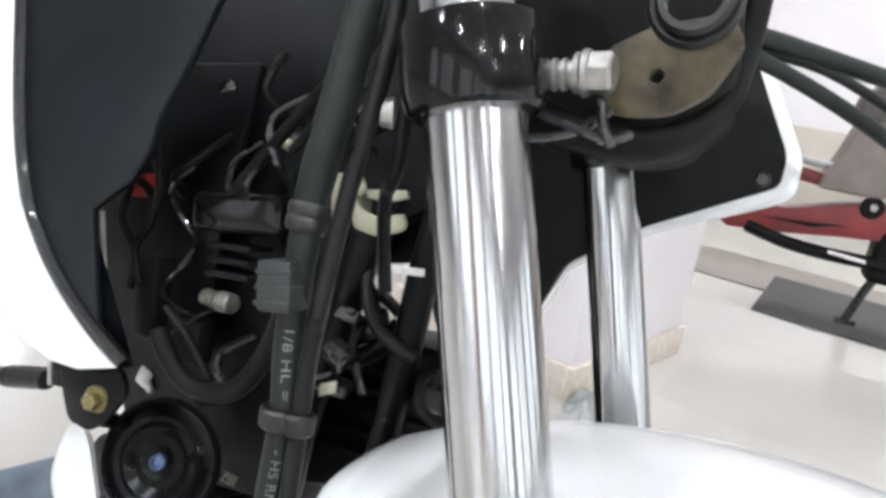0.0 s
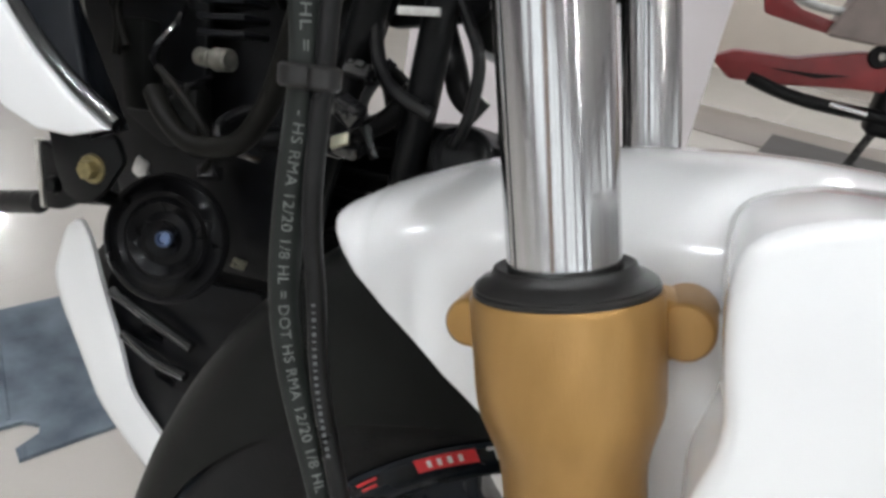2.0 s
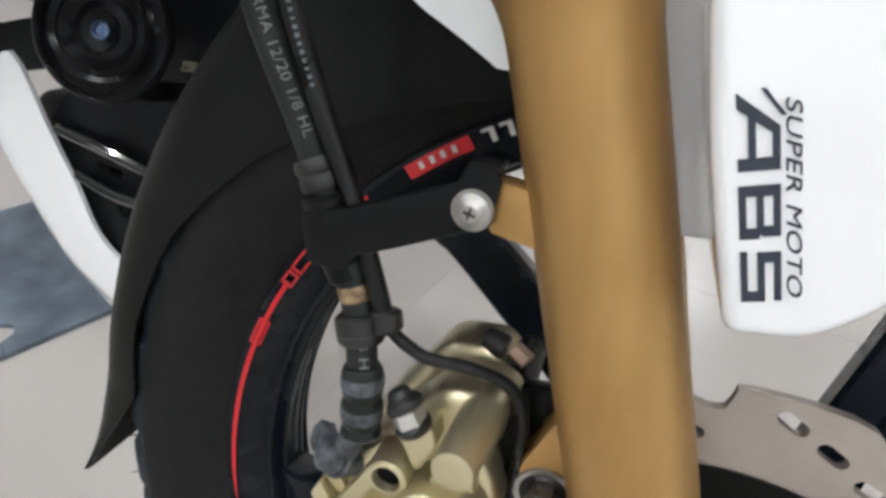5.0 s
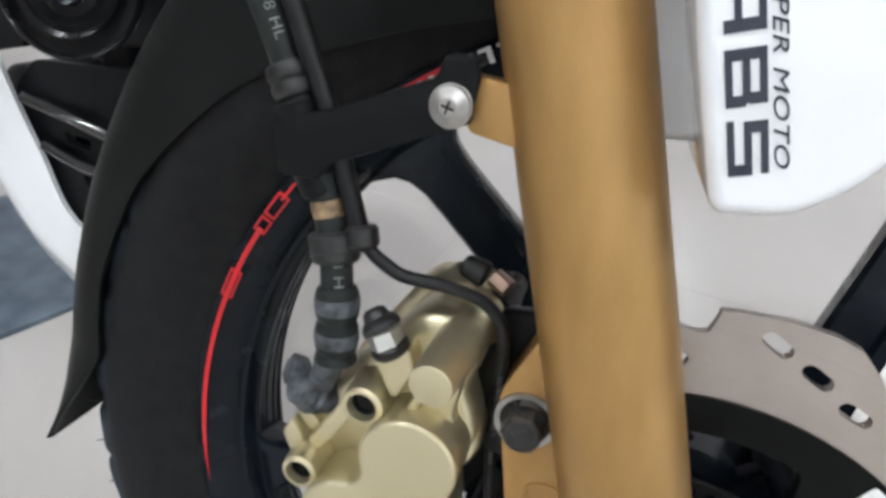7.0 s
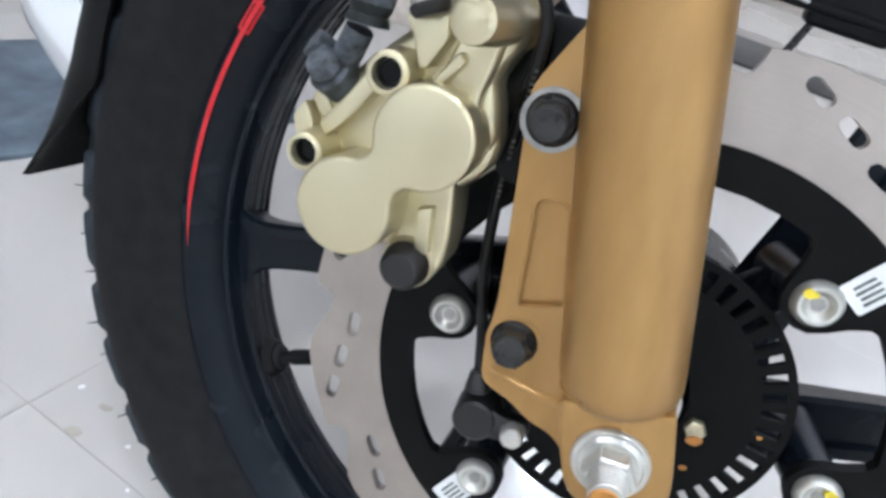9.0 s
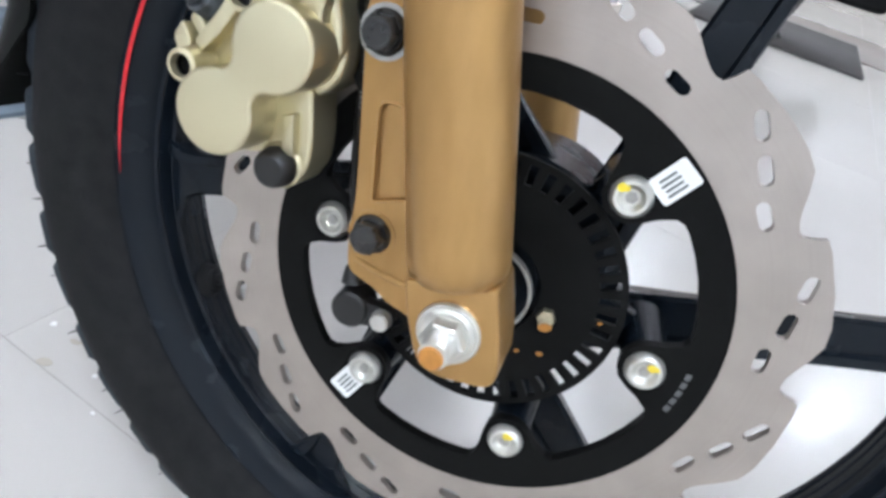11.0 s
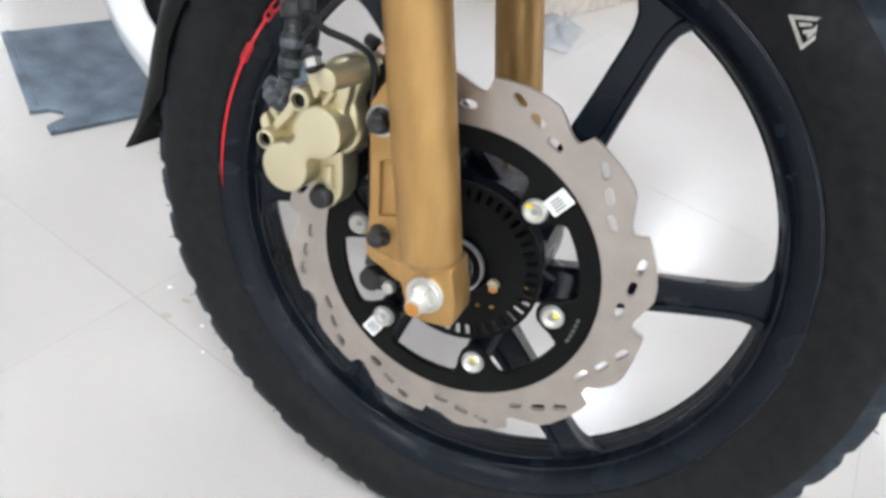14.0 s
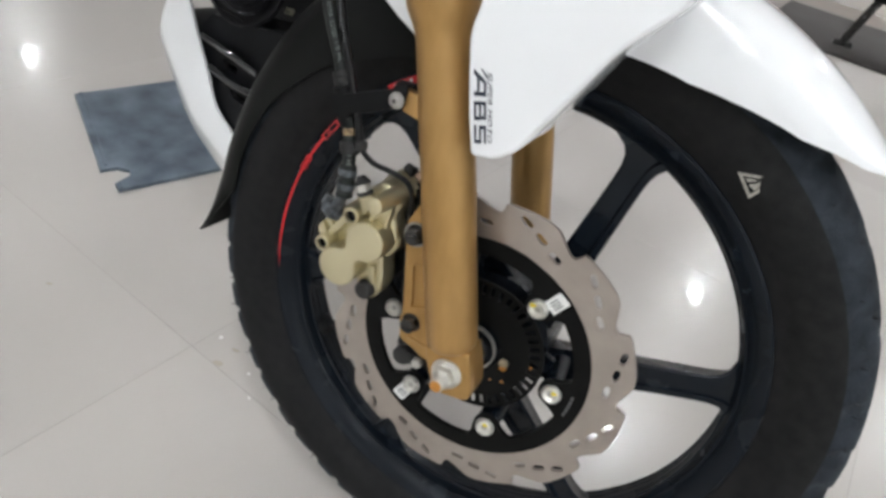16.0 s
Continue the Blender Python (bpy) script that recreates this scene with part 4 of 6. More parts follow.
# bosses of the two clamp bolts, with dark sunk bolts
for x, z, r in ((-0.1008, 0.4025, 0.0072), (-0.1255, 0.3718, 0.0066)):
    bm = bm_new()
    turned(bm, [(r + 0.0014, 0.0), (r + 0.0004, 0.0300), (r - 0.0002, 0.0338), (r - 0.0012, 0.0345), (r * 0.70, 0.0345), (r * 0.66, 0.0300), (0.0, 0.0300)], frame_of(v(x, -0.0095, z), v(x, -0.06, z)), 32)
    part("bolt_boss", bm, BRASSY, caliper)
    bm = bm_new()
    turned(bm, [(r * 0.64, 0.0), (r * 0.64, 0.0012), (r * 0.50, 0.0012), (r * 0.46, 0.0004), (0.0, 0.0004)], frame_of(v(x, -0.0394, z), v(x, -0.06, z)), 24)
    part("clamp_bolt", bm, BLACK_SATIN, caliper, "dark recessed clamp bolt")
# cast ribs and seats between the bosses
for outline, y0, y1 in (([(-0.1245, 0.3812), (-0.1215, 0.3768), (-0.1130, 0.3860), (-0.1040, 0.3985), (-0.1080, 0.4040), (-0.1150, 0.3935)], -0.0375, -0.012),
                        ([(-0.1350, 0.3815), (-0.1325, 0.3735), (-0.1280, 0.3740), (-0.1270, 0.3800), (-0.1310, 0.3875)], -0.0360, -0.012),
                        ([(-0.1305, 0.3885), (-0.1255, 0.3815), (-0.1215, 0.3850), (-0.1270, 0.3925)], -0.0330, -0.010),
                        ([(-0.0995, 0.4205), (-0.0855, 0.4235), (-0.0845, 0.4160), (-0.0900, 0.4060), (-0.0925, 0.4055), (-0.0960, 0.4150)], -0.0400, -0.012),
                        ([(-0.0872, 0.4032), (-0.0800, 0.4135), (-0.0775, 0.4105), (-0.0850, 0.4005)], -0.0410, -0.020)):
    bm = bm_new()
    plate(bm, rounded(outline, 0.0016, 3), y0, y1, 0.0013, segs=3)
    part("rib", bm, BRASSY, caliper, smooth=True)
bm = bm_new()
rod(bm, v(-0.0874, -0.0310, 0.3390), v(-0.0876, -0.0395, 0.3386), 0.0086, 0.0076, 32, 0.0015)
part("pin_cap", bm, RUBBER_SEAL, caliper, "black rubber pin cap")
# bleed nipple: black seat, bright nut, leaning rubber cap
bm = bm_new()
hexagon(bm, v(-0.0922, -0.0405, 0.4245), v(-0.0944, -0.0400, 0.4296), 0.0056)
part("bleed_nut", bm, ZINC, caliper, "bright bleed nut")
bm = bm_new()
rod(bm, v(-0.0908, -0.0400, 0.4215), v(-0.0924, -0.0402, 0.4252), 0.0060, 0.0064, 24, 0.001)
turned(bm, [(0.0, 0.0), (0.0062, 0.0), (0.0064, 0.0020), (0.0054, 0.0036), (0.0044, 0.0042), (0.0036, 0.0066), (0.0024, 0.0074), (0.0, 0.0074)], frame_of(v(-0.0942, -0.0396, 0.4293), v(-0.0985, -0.0385, 0.4362)), 24)
part("bleed_cap", bm, RUBBER_SEAL, caliper, "black rubber bleed cap")
# banjo and its bolt
bm = bm_new()
rod(bm, v(-0.1205, -0.022, 0.3920), v(-0.1252, -0.034, 0.3990), 0.0078, 0.0080, 28, 0.001)
rod(bm, v(-0.1252, -0.034, 0.3990), v(-0.1272, -0.0385, 0.4020), 0.0064, 0.0052, 24, 0.001)
hexagon(bm, v(-0.1282, -0.030, 0.4030), v(-0.1322, -0.033, 0.4060), 0.0056)
tube(bm, [(-0.1235, -0.031, 0.3985), (-0.1190, -0.033, 0.4050), (-0.1155, -0.0345, 0.4130)], 0.0048, 14)
part("banjo_fitting", bm, WORN, caliper, "black banjo hose fitting with pale dust")
# black carrier plate behind the caliper
bm = bm_new()
plate(bm, rounded([(-0.043, 0.4225), (-0.046, 0.4290), (-0.062, 0.4290), (-0.072, 0.415), (-0.070, 0.385), (-0.066, 0.372), (-0.050, 0.372), (-0.046, 0.390)], 0.005), -0.0155, -0.0085, 0.0015)
rod(bm, v(-0.064, -0.010, 0.424), v(-0.064, 0.02, 0.424), 0.006, 0.006)
part("caliper_carrier", bm, BLACK_SATIN, caliper, "black caliper carrier plate")
bm = bm_new()
hexagon(bm, v(-0.0668, -0.004, 0.4362), v(-0.0612, -0.006, 0.4328), 0.0036)
part("carrier_bolt", bm, COPPER, caliper, "coppery carrier bolt")
bm = bm_new()
rod(bm, v(-0.0775, -0.004, 0.4400), v(-0.0690, -0.005, 0.4365), 0.0040, 0.0048, 20, 0.001)
part("carrier_boot", bm, RUBBER_SEAL, caliper, "black rubber boot")

# ---- brake hose, sensor lead and their holder ----
hose_line = smooth_line([(-0.125, -0.022, 0.800), (-0.1275, -0.024, 0.774), (-0.1335, -0.028, 0.733), (-0.1365, -0.030, 0.713), (-0.1400, -0.030, 0.670), (-0.1395, -0.030, 0.643), (-0.1432, -0.030, 0.607), (-0.1442, -0.030, 0.576), (-0.1392, -0.030, 0.548),
                        (-0.1275, -0.031, 0.516), (-0.1180, -0.033, 0.488), (-0.1136, -0.033, 0.467), (-0.1112, -0.035, 0.452), (-0.1105, -0.037, 0.435), (-0.1122, -0.037, 0.415)], 8)
bm = bm_new()
tube(bm, hose_line, 0.0051, 20, raw=True)
hose = part("brake_hose", bm, HOSE, bike, "black rubber brake hose with pale print", angle=60)


def along(line, s):
    """The place and direction at s metres along a line."""
    for p, q in zip(line, line[1:]):
        d = (q - p).length
        if s <= d:
            return p + (q - p) * (s / d), (q - p).normalized()
        s -= d
    return line[-1], (line[-1] - line[-2]).normalized()


def at_height(line, z):
    """How far along a falling line its height passes z."""
    s = 0.0
    for p, q in zip(line, line[1:]):
        if q.z <= z:
            return s + (q - p).length * (p.z - z) / (p.z - q.z)
        s += (q - p).length
    return s


def hose_print(name, text, size, z0, z1, mat, line, r, parent, twist=0.0):
    start = at_height(line, z0)
    ob = lettering(name, text, size, Matrix(), mat, parent, 1.08)
    bt = bmesh.new()
    bt.from_mesh(ob.data)
    for _ in range(2):
        bmesh.ops.subdivide_edges(bt, edges=[e for e in bt.edges if e.calc_length() > 0.0009], cuts=2)
    bmesh.ops.triangulate(bt, faces=bt.faces)
    bt.to_mesh(ob.data)
    bt.free()
    fit_x = (at_height(line, z1) - start) / max(vert.co.x for vert in ob.data.vertices)
    for vert in ob.data.vertices:
        p, d = along(line, start + vert.co.x * fit_x)
        face = Vector((0.15, -1, 0.1))
        face = (face - d * face.dot(d)).normalized()
        side = face.cross(d)
        if side.x < 0:
            side = -side
        a = (vert.co.y - size * 0.36) / r + twist
        vert.co = p + (r + 0.00012 + max(0, vert.co.z)) * (math.cos(a) * face + math.sin(a) * side)
    return ob


for z0, z1, txt in ((0.674, 0.650, "1/8 HL ="), (0.634, 0.5135, "- HS RMA 12/20 1/8 HL = DOT HS RMA 12/20 1/8 HL"), (0.455, 0.438, "1/8 HL")):
    hose_print("hose_writing", txt, 0.0045, z0, z1, GREY_PRINT, hose_line, 0.0051, hose, 0.42)
# rubber collars, ferrules and boots on the hose
SLEEVE = at_height(hose_line, 0.7135)


def collar(s0, s1, r, mat, name, label="", ridges=1, line=hose_line, parent=hose, deep=0.10):
    bm = bm_new()
    n = 7 * ridges
    pts = [along(line, s0 + (s1 - s0) * k / n)[0] for k in range(n + 1)]
    tube(bm, pts, lambda t: r * (1 - deep + deep * abs(math.sin(math.pi * t * ridges)) ** 0.5), 18, raw=True)
    return part(name, bm, mat, parent, label)


collar(0.020, SLEEVE, 0.0062, HOSE, "hose_sleeve", "thick black hose sleeve")
collar(SLEEVE, SLEEVE + 0.009, 0.0070, RUBBER_SEAL, "hose_collar", "black rubber collar", 2)
collar(0.297, 0.307, 0.0076, RUBBER_SEAL, "hose_collar", "black rubber collar", 2)
collar(0.308, 0.338, 0.0064, HOSE, "hose_boot", "black rubber boot")
collar(0.338, 0.344, 0.0057, material("tan_brass", (0.40, 0.285, 0.165), 0.4, 0.75, 0.3, 260, 900, 0.1, second=(0.12, 0.08, 0.05)), "hose_ferrule", "brassy ferrule")
collar(0.349, 0.358, 0.0078, RUBBER_SEAL, "hose_collar", "black rubber collar", 2)
collar(0.366, 0.400, 0.0072, HOSE, "hose_crimp", "ribbed black crimp with pale wear", 3, deep=0.16)
for k in range(3):
    mid_s = 0.366 + 0.034 * (k + 0.5) / 3
    collar(mid_s - 0.0028, mid_s + 0.0028, 0.00732, WORN, "wear_ring", "pale worn ring", 1, deep=0.05)

lead_line = smooth_line([(-0.114, -0.022, 0.800), (-0.1170, -0.025, 0.760), (-0.1240, -0.030, 0.713), (-0.1300, -0.032, 0.670), (-0.1320, -0.032, 0.643), (-0.1335, -0.033, 0.607), (-0.1305, -0.033, 0.578), (-0.1270, -0.034, 0.550),
                        (-0.1180, -0.035, 0.518), (-0.1105, -0.036, 0.496), (-0.1055, -0.035, 0.472), (-0.1025, -0.035, 0.4590), (-0.0990, -0.035, 0.4528), (-0.0945, -0.0345, 0.4487), (-0.0890, -0.034, 0.4455), (-0.0797, -0.031, 0.4428), (-0.0728, -0.029, 0.4405), (-0.0655, -0.027, 0.4368), (-0.0612, -0.026, 0.4318),
                        (-0.0590, -0.026, 0.4250), (-0.0590, -0.026, 0.4150), (-0.0612, -0.020, 0.4000), (-0.0640, -0.012, 0.3780), (-0.0650, -0.0085, 0.3600), (-0.0640, -0.0080, 0.3350), (-0.0590, -0.011, 0.3120), (-0.0556, -0.016, 0.2970)], 6)
bm = bm_new()
tube(bm, lead_line, lambda t: 0.0031 if t < 0.45 else 0.0022, 14, raw=True)
lead = part("sensor_lead", bm, LEAD, bike, "thin glossy black wheel sensor lead", angle=60)
for s, n in ((0.225, 22), (at_height(lead_line, 0.4125), 6), (at_height(lead_line, 0.388), 11)):
    bm = bm_new()
    for k in range(n):
        p, d = along(lead_line, s + 0.0023 * k)
        face = (Vector((0.25, -1, 0.1)) - d * Vector((0.25, -1, 0.1)).dot(d)).normalized()
        m = Matrix.Translation(p + face * 0.0030) @ Matrix((d, d.cross(face), face)).transposed().to_4x4()
        block(bm, (rng.uniform(0.0005, 0.0012), 0.0012, 0.0003), m, 0)
    tagged(part("lead_print", bm, material("dull_lead_print", (0.10, 0.105, 0.11), 0.5), lead, "tiny pale printed bars"), kind="stuff")
bm = bm_new()
rod(bm, v(-0.0556, -0.0165, 0.2985), v(-0.0545, -0.0175, 0.2905), 0.0036, 0.0052, 16)
rod(bm, v(-0.0528, -0.010, 0.2800), v(-0.0528, -0.0235, 0.2800), 0.0092, 0.0084, 32, 0.001)
plate(bm, rounded([(-0.0530, 0.2880), (-0.0420, 0.2850), (-0.0330, 0.2852), (-0.0315, 0.2800), (-0.0370, 0.2740), (-0.0450, 0.2740), (-0.0530, 0.2712)], 0.003), -0.0215, -0.0150, 0.001)
part("wheel_sensor", bm, RUBBER_SEAL, lead, "black wheel speed sensor")
bm = bm_new()
rod(bm, v(-0.0372, -0.0210, 0.2800), v(-0.0372, -0.0262, 0.2800), 0.0048, 0.0042, 24)
turned(bm, [(0.0042, 0), (0.0040, 0.0004), (0.0024, 0.0004), (0.0022, -0.001), (0, -0.001)], frame_of(v(-0.0372, -0.0260, 0.2800), v(-0.0372, -0.03, 0.2800)), 6)
part("sensor_screw", bm, ZINC, lead, "bright sensor screw")
# twin clips that tie lead and hose
for s in (0.158, 0.352):
    p, d = along(hose_line, s)
    q = min(lead_line, key=lambda w: (w - p).length)
    bm = bm_new()
    for c, r in ((p, 0.0080), (q, 0.0052)):
        rod(bm, c - d * 0.0035, c + d * 0.0035, r, r, 20, 0.001)
    block(bm, ((q - p).length, 0.008, 0.006), Matrix.Translation((p + q) / 2), 0.001)
    part("twin_clip", bm, RUBBER_SEAL, hose, "black rubber twin clip")
# grey connector block on the hose
bm = bm_new()
block(bm, (0.0130, 0.012, 0.0165), Matrix.Translation((-0.1412, -0.034, 0.6865)) @ Matrix.Rotation(radians(-4), 4, "Y"), 0.0015)
for k in range(3):
    block(bm, (0.0135, 0.0128, 0.0015), Matrix.Translation((-0.1412, -0.034, 0.681 + 0.005 * k)) @ Matrix.Rotation(radians(-4), 4, "Y"), 0.0004)
part("connector", bm, material("dark_grey_plastic", (0.022, 0.024, 0.024), 0.5, 0, 0.2, 60, 900, 0.1), hose, "dark grey plastic connector")
# holder: black strap, screw and the gold lug on the leg
bm = bm_new()
plate(bm, rounded([(-0.1255, 0.4930), (-0.1250, 0.4770), (-0.1130, 0.4755), (-0.1080, 0.4810), (-0.0965, 0.4845), (-0.0757, 0.4915), (-0.0676, 0.4940), (-0.0648, 0.5072), (-0.0665, 0.5100), (-0.0744, 0.5109), (-0.0770, 0.5058), (-0.1085, 0.4960)], 0.0012, 3), -0.0415, -0.0390, 0.0006)
block(bm, (0.0090, 0.012, 0.0022), Matrix.Translation((-0.0702, -0.0350, 0.5098)) @ Matrix.Rotation(radians(8), 4, "Y"), 0.0007)
rod(bm, v(-0.1208, -0.034, 0.4975), v(-0.1158, -0.034, 0.4760), 0.0078, 0.0072, 24, 0.001)
rod(bm, v(-0.1195, -0.034, 0.4830), v(-0.1150, -0.034, 0.4695), 0.0066, 0.0060, 24, 0.001)
strap = part("hose_strap", bm, BLACK_SATIN, bike, "black steel hose strap")
bm = bm_new()
rod(bm, v(-0.0725, -0.0415, 0.4987), v(-0.0725, -0.0428, 0.4987), 0.0060, 0.0060, 32, 0.0003)
rod(bm, v(-0.0725, -0.0425, 0.4987), v(-0.0725, -0.0458, 0.4987), 0.0053, 0.0036, 32, 0.0012)
part("strap_screw", bm, DULL, strap, "bright cross-head screw")
bm = bm_new()
for w, h in ((0.0036, 0.0007), (0.0007, 0.0036)):
    block(bm, (w, 0.0004, h), Matrix.Translation((-0.0725, -0.0459, 0.4987)) @ Matrix.Rotation(radians(20), 4, "Y"), 0)
part("screw_cross", bm, DARK_STEEL, strap)
bm = bm_new()
plate(bm, rounded([(-0.0700, 0.5070), (-0.0400, 0.5010), (-0.0380, 0.4840), (-0.0570, 0.4880), (-0.0690, 0.4915)], 0.002), -0.0388, -0.0290, 0.001)
part("strap_lug", bm, GOLD, leg)


# ---- steering clamp and what hangs on it ----
bm = bm_new()
turned(bm, [(0.0151, 0.4782), (0.0182, 0.4782), (0.0198, 0.4795), (0.0206, 0.4830), (0.0209, 0.490), (0.0209, 0.5015), (0.0204, 0.5032), (0.0151, 0.5034)], UP, 64, closed=True)
clamp = part("steering_clamp", bm, CLAMP, bike, "glossy black lower steering clamp")
bm = bm_new()
turned(bm, [(0.0151, 0.482), (0.0210, 0.484), (0.0210, 0.510), (0.0151, 0.512)], frame_of(on_fork(0.272, 0.166), on_fork(0.9, 0.166)), 48, closed=True)
part("far_clamp_ring", bm, CLAMP, clamp)
bm = bm_new()
tube(bm, [(-0.082, -0.012, 0.752), (-0.062, 0.004, 0.7445), (-0.040, 0.030, 0.7450), (-0.022, 0.060, 0.764), (-0.016, 0.080, 0.790), (-0.012, 0.090, 0.830)], 0.0060, 16)
plate(bm, rounded([(-0.085, 0.752), (-0.060, 0.746), (-0.036, 0.750), (-0.016, 0.772), (-0.018, 0.82), (-0.12, 0.82), (-0.12, 0.760)], 0.008), 0.030, 0.160, 0.004)
part("clamp_arm", bm, CARRIER, clamp, "satin black clamp arm")
for pts in ([(-0.0800, -0.010, 0.7400), (-0.0660, -0.012, 0.7405), (-0.0560, -0.010, 0.7440), (-0.0500, -0.006, 0.7500)], [(-0.0740, -0.012, 0.7480), (-0.0600, -0.014, 0.7435), (-0.0500, -0.012, 0.7400), (-0.0440, -0.004, 0.7430)], [(-0.0520, -0.012, 0.7520), (-0.0505, -0.014, 0.7440), (-0.0480, -0.012, 0.7380)]):
    bm = bm_new()
    tube(bm, pts, 0.0016, 8)
    part("clamp_wire", bm, BLACK_GLOSS, clamp, "thin glossy black wire")
BROWN = material("greasy_brown_steel", (0.085, 0.070, 0.040), 0.35, 0.5, 0.3, 70, 600, 0.15, second=(0.018, 0.013, 0.009))
bm = bm_new()
hole = [(-0.0385 + 0.0022 * math.cos(k * math.pi / 6), 0.7608 + 0.0022 * math.sin(k * math.pi / 6)) for k in range(12)]
plate(bm, rounded([(-0.0540, 0.7690), (-0.0410, 0.7755), (-0.0200, 0.7790), (-0.0150, 0.7700), (-0.0230, 0.7560), (-0.0330, 0.7500), (-0.0440, 0.7485), (-0.0540, 0.7495)], 0.003), -0.002, 0.003, 0.0006, holes=[hole])
part("clamp_bracket", bm, BROWN, clamp, "greasy brown steel bracket with a hole")
bm = bm_new()
for r, h in ((0.0125, 0.0), (0.0100, 0.004)):
    turned(bm, [(r - 0.002, -0.002), (r, -0.0022), (r + 0.0012, 0), (r, 0.0022), (r - 0.002, 0.002)], frame_of((-0.030, -0.002 - h, 0.782), (-0.034, -0.06, 0.786)), 32, closed=True)
part("rubber_grommet", bm, RUBBER_SEAL, clamp, "ringed black rubber grommet")
bm = bm_new()
hexagon(bm, (-0.0560, -0.013, 0.7590), (-0.0488, -0.0135, 0.7590), 0.0062)
rod(bm, (-0.0580, -0.013, 0.7590), (-0.0558, -0.013, 0.7590), 0.0070, 0.0068, 28)
rod(bm, (-0.0602, -0.013, 0.7590), (-0.0582, -0.013, 0.7590), 0.0060, 0.0058, 28)
rod(bm, (-0.0720, -0.013, 0.7585), (-0.0580, -0.013, 0.7585), 0.0040, 0.0040, 16)
for k in range(4):
    rod(bm, (-0.0700 + 0.003 * k, -0.013, 0.7585), (-0.0685 + 0.003 * k, -0.013, 0.7585), 0.0048, 0.0048, 16)
part("pinch_bolt", bm, DULL, clamp, "bright pinch bolt and nut")
bm = bm_new()
rod(bm, (-0.1140, -0.021, 0.7440), (-0.1185, -0.023, 0.7440), 0.0050, 0.0046, 24)
rod(bm, (-0.1180, -0.023, 0.7440), (-0.1215, -0.024, 0.7440), 0.0040, 0.0034, 20)
part("bracket_screw", bm, DULL, clamp, "bright bracket screw")
bm = bm_new()
tube(bm, [(-0.1090, -0.018, 0.770), (-0.1110, -0.020, 0.748), (-0.1115, -0.020, 0.730), (-0.1145, -0.018, 0.7225), (-0.1185, -0.014, 0.718), (-0.1190, -0.012, 0.705), (-0.1175, -0.010, 0.686)], 0.0024, 10)
part("cable_guide", bm, BLACK_SATIN, clamp, "bent black wire cable guide")
TIN = material("pale_zinc_sheet", (0.33, 0.32, 0.24), 0.3, 0.75, 0.15, 60, 800, 0.06)
bm = bm_new()
plate(bm, rounded([(-0.1880, 0.7280), (-0.1720, 0.7290), (-0.1680, 0.7220), (-0.1740, 0.7150), (-0.1790, 0.7060), (-0.1860, 0.7070)], 0.0025, 3), 0.058, 0.0605, 0.0008)
plate(bm, rounded([(-0.1700, 0.7205), (-0.1660, 0.7200), (-0.1635, 0.7125), (-0.1540, 0.7095), (-0.1410, 0.7130), (-0.1400, 0.7050), (-0.1540, 0.7010), (-0.1665, 0.7040)], 0.003, 4), 0.046, 0.0490, 0.001)
plate(bm, rounded([(-0.1640, 0.7215), (-0.1430, 0.7225), (-0.1420, 0.7190), (-0.1520, 0.7165), (-0.1630, 0.7180)], 0.0012, 3), 0.050, 0.0525, 0.0008)
block(bm, (0.004, 0.014, 0.010), pose(-0.1672, 0.053, 0.7130), 0.001)
part("cable_bracket", bm, TIN, bike, "bent pale zinc-plated cable bracket")

# ---- headlamp cowl, seen from behind ----
bm = bm_new()
cowl = rounded([(-0.0090, 0.8164), (0.0122, 0.7645), (0.0103, 0.7476), (0.0019, 0.7439), (-0.0597, 0.7180), (-0.1031, 0.6908), (-0.1224, 0.6522), (-0.1779, 0.6715), (-0.2262, 0.7681), (-0.1779, 0.8888), (-0.0331, 0.8767)], 0.006)
plate(bm, cowl, 0.200, 0.212, 0.002)
cowl_ob = part("headlamp_cowl", bm, BLACK_PLASTIC, bike, "black inner headlamp cowl")
bm = bm_new()
shell = rounded([(-0.0041, 0.8224), (0.0212, 0.7645), (0.0194, 0.7427), (0.0091, 0.7373), (-0.0597, 0.7132), (-0.1043, 0.6860), (-0.1248, 0.6450), (-0.1779, 0.6667), (-0.2262, 0.7632), (-0.1779, 0.8960), (-0.0283, 0.8839)], 0.008)
plate(bm, shell, 0.206, 0.232, 0.006, segs=3)
part("cowl_shell", bm, WHITE, cowl_ob, "glossy white outer shell")
bm = bm_new()
rod(bm, (0.0007, 0.2005, 0.7505), (0.0007, 0.1965, 0.7505), 0.0048, 0.0036, 18)
part("cowl_screw", bm, DARK_STEEL, cowl_ob, "dark cowl screw")

# cables that leave the head
for pts, r in (([(-0.030, 0.10, 0.800), (0.000, 0.13, 0.794), (0.050, 0.17, 0.772), (0.12, 0.24, 0.735)], 0.0038), ([(-0.030, 0.10, 0.806), (0.000, 0.13, 0.806), (0.07, 0.19, 0.797), (0.16, 0.26, 0.781)], 0.0044), ([(-0.030, 0.11, 0.802), (0.02, 0.15, 0.799), (0.08, 0.20, 0.775), (0.15, 0.26, 0.752)], 0.0026)):
    bm = bm_new()
    tube(bm, pts, r, 12)
    part("control_cable", bm, HOSE, bike, "black control cable")

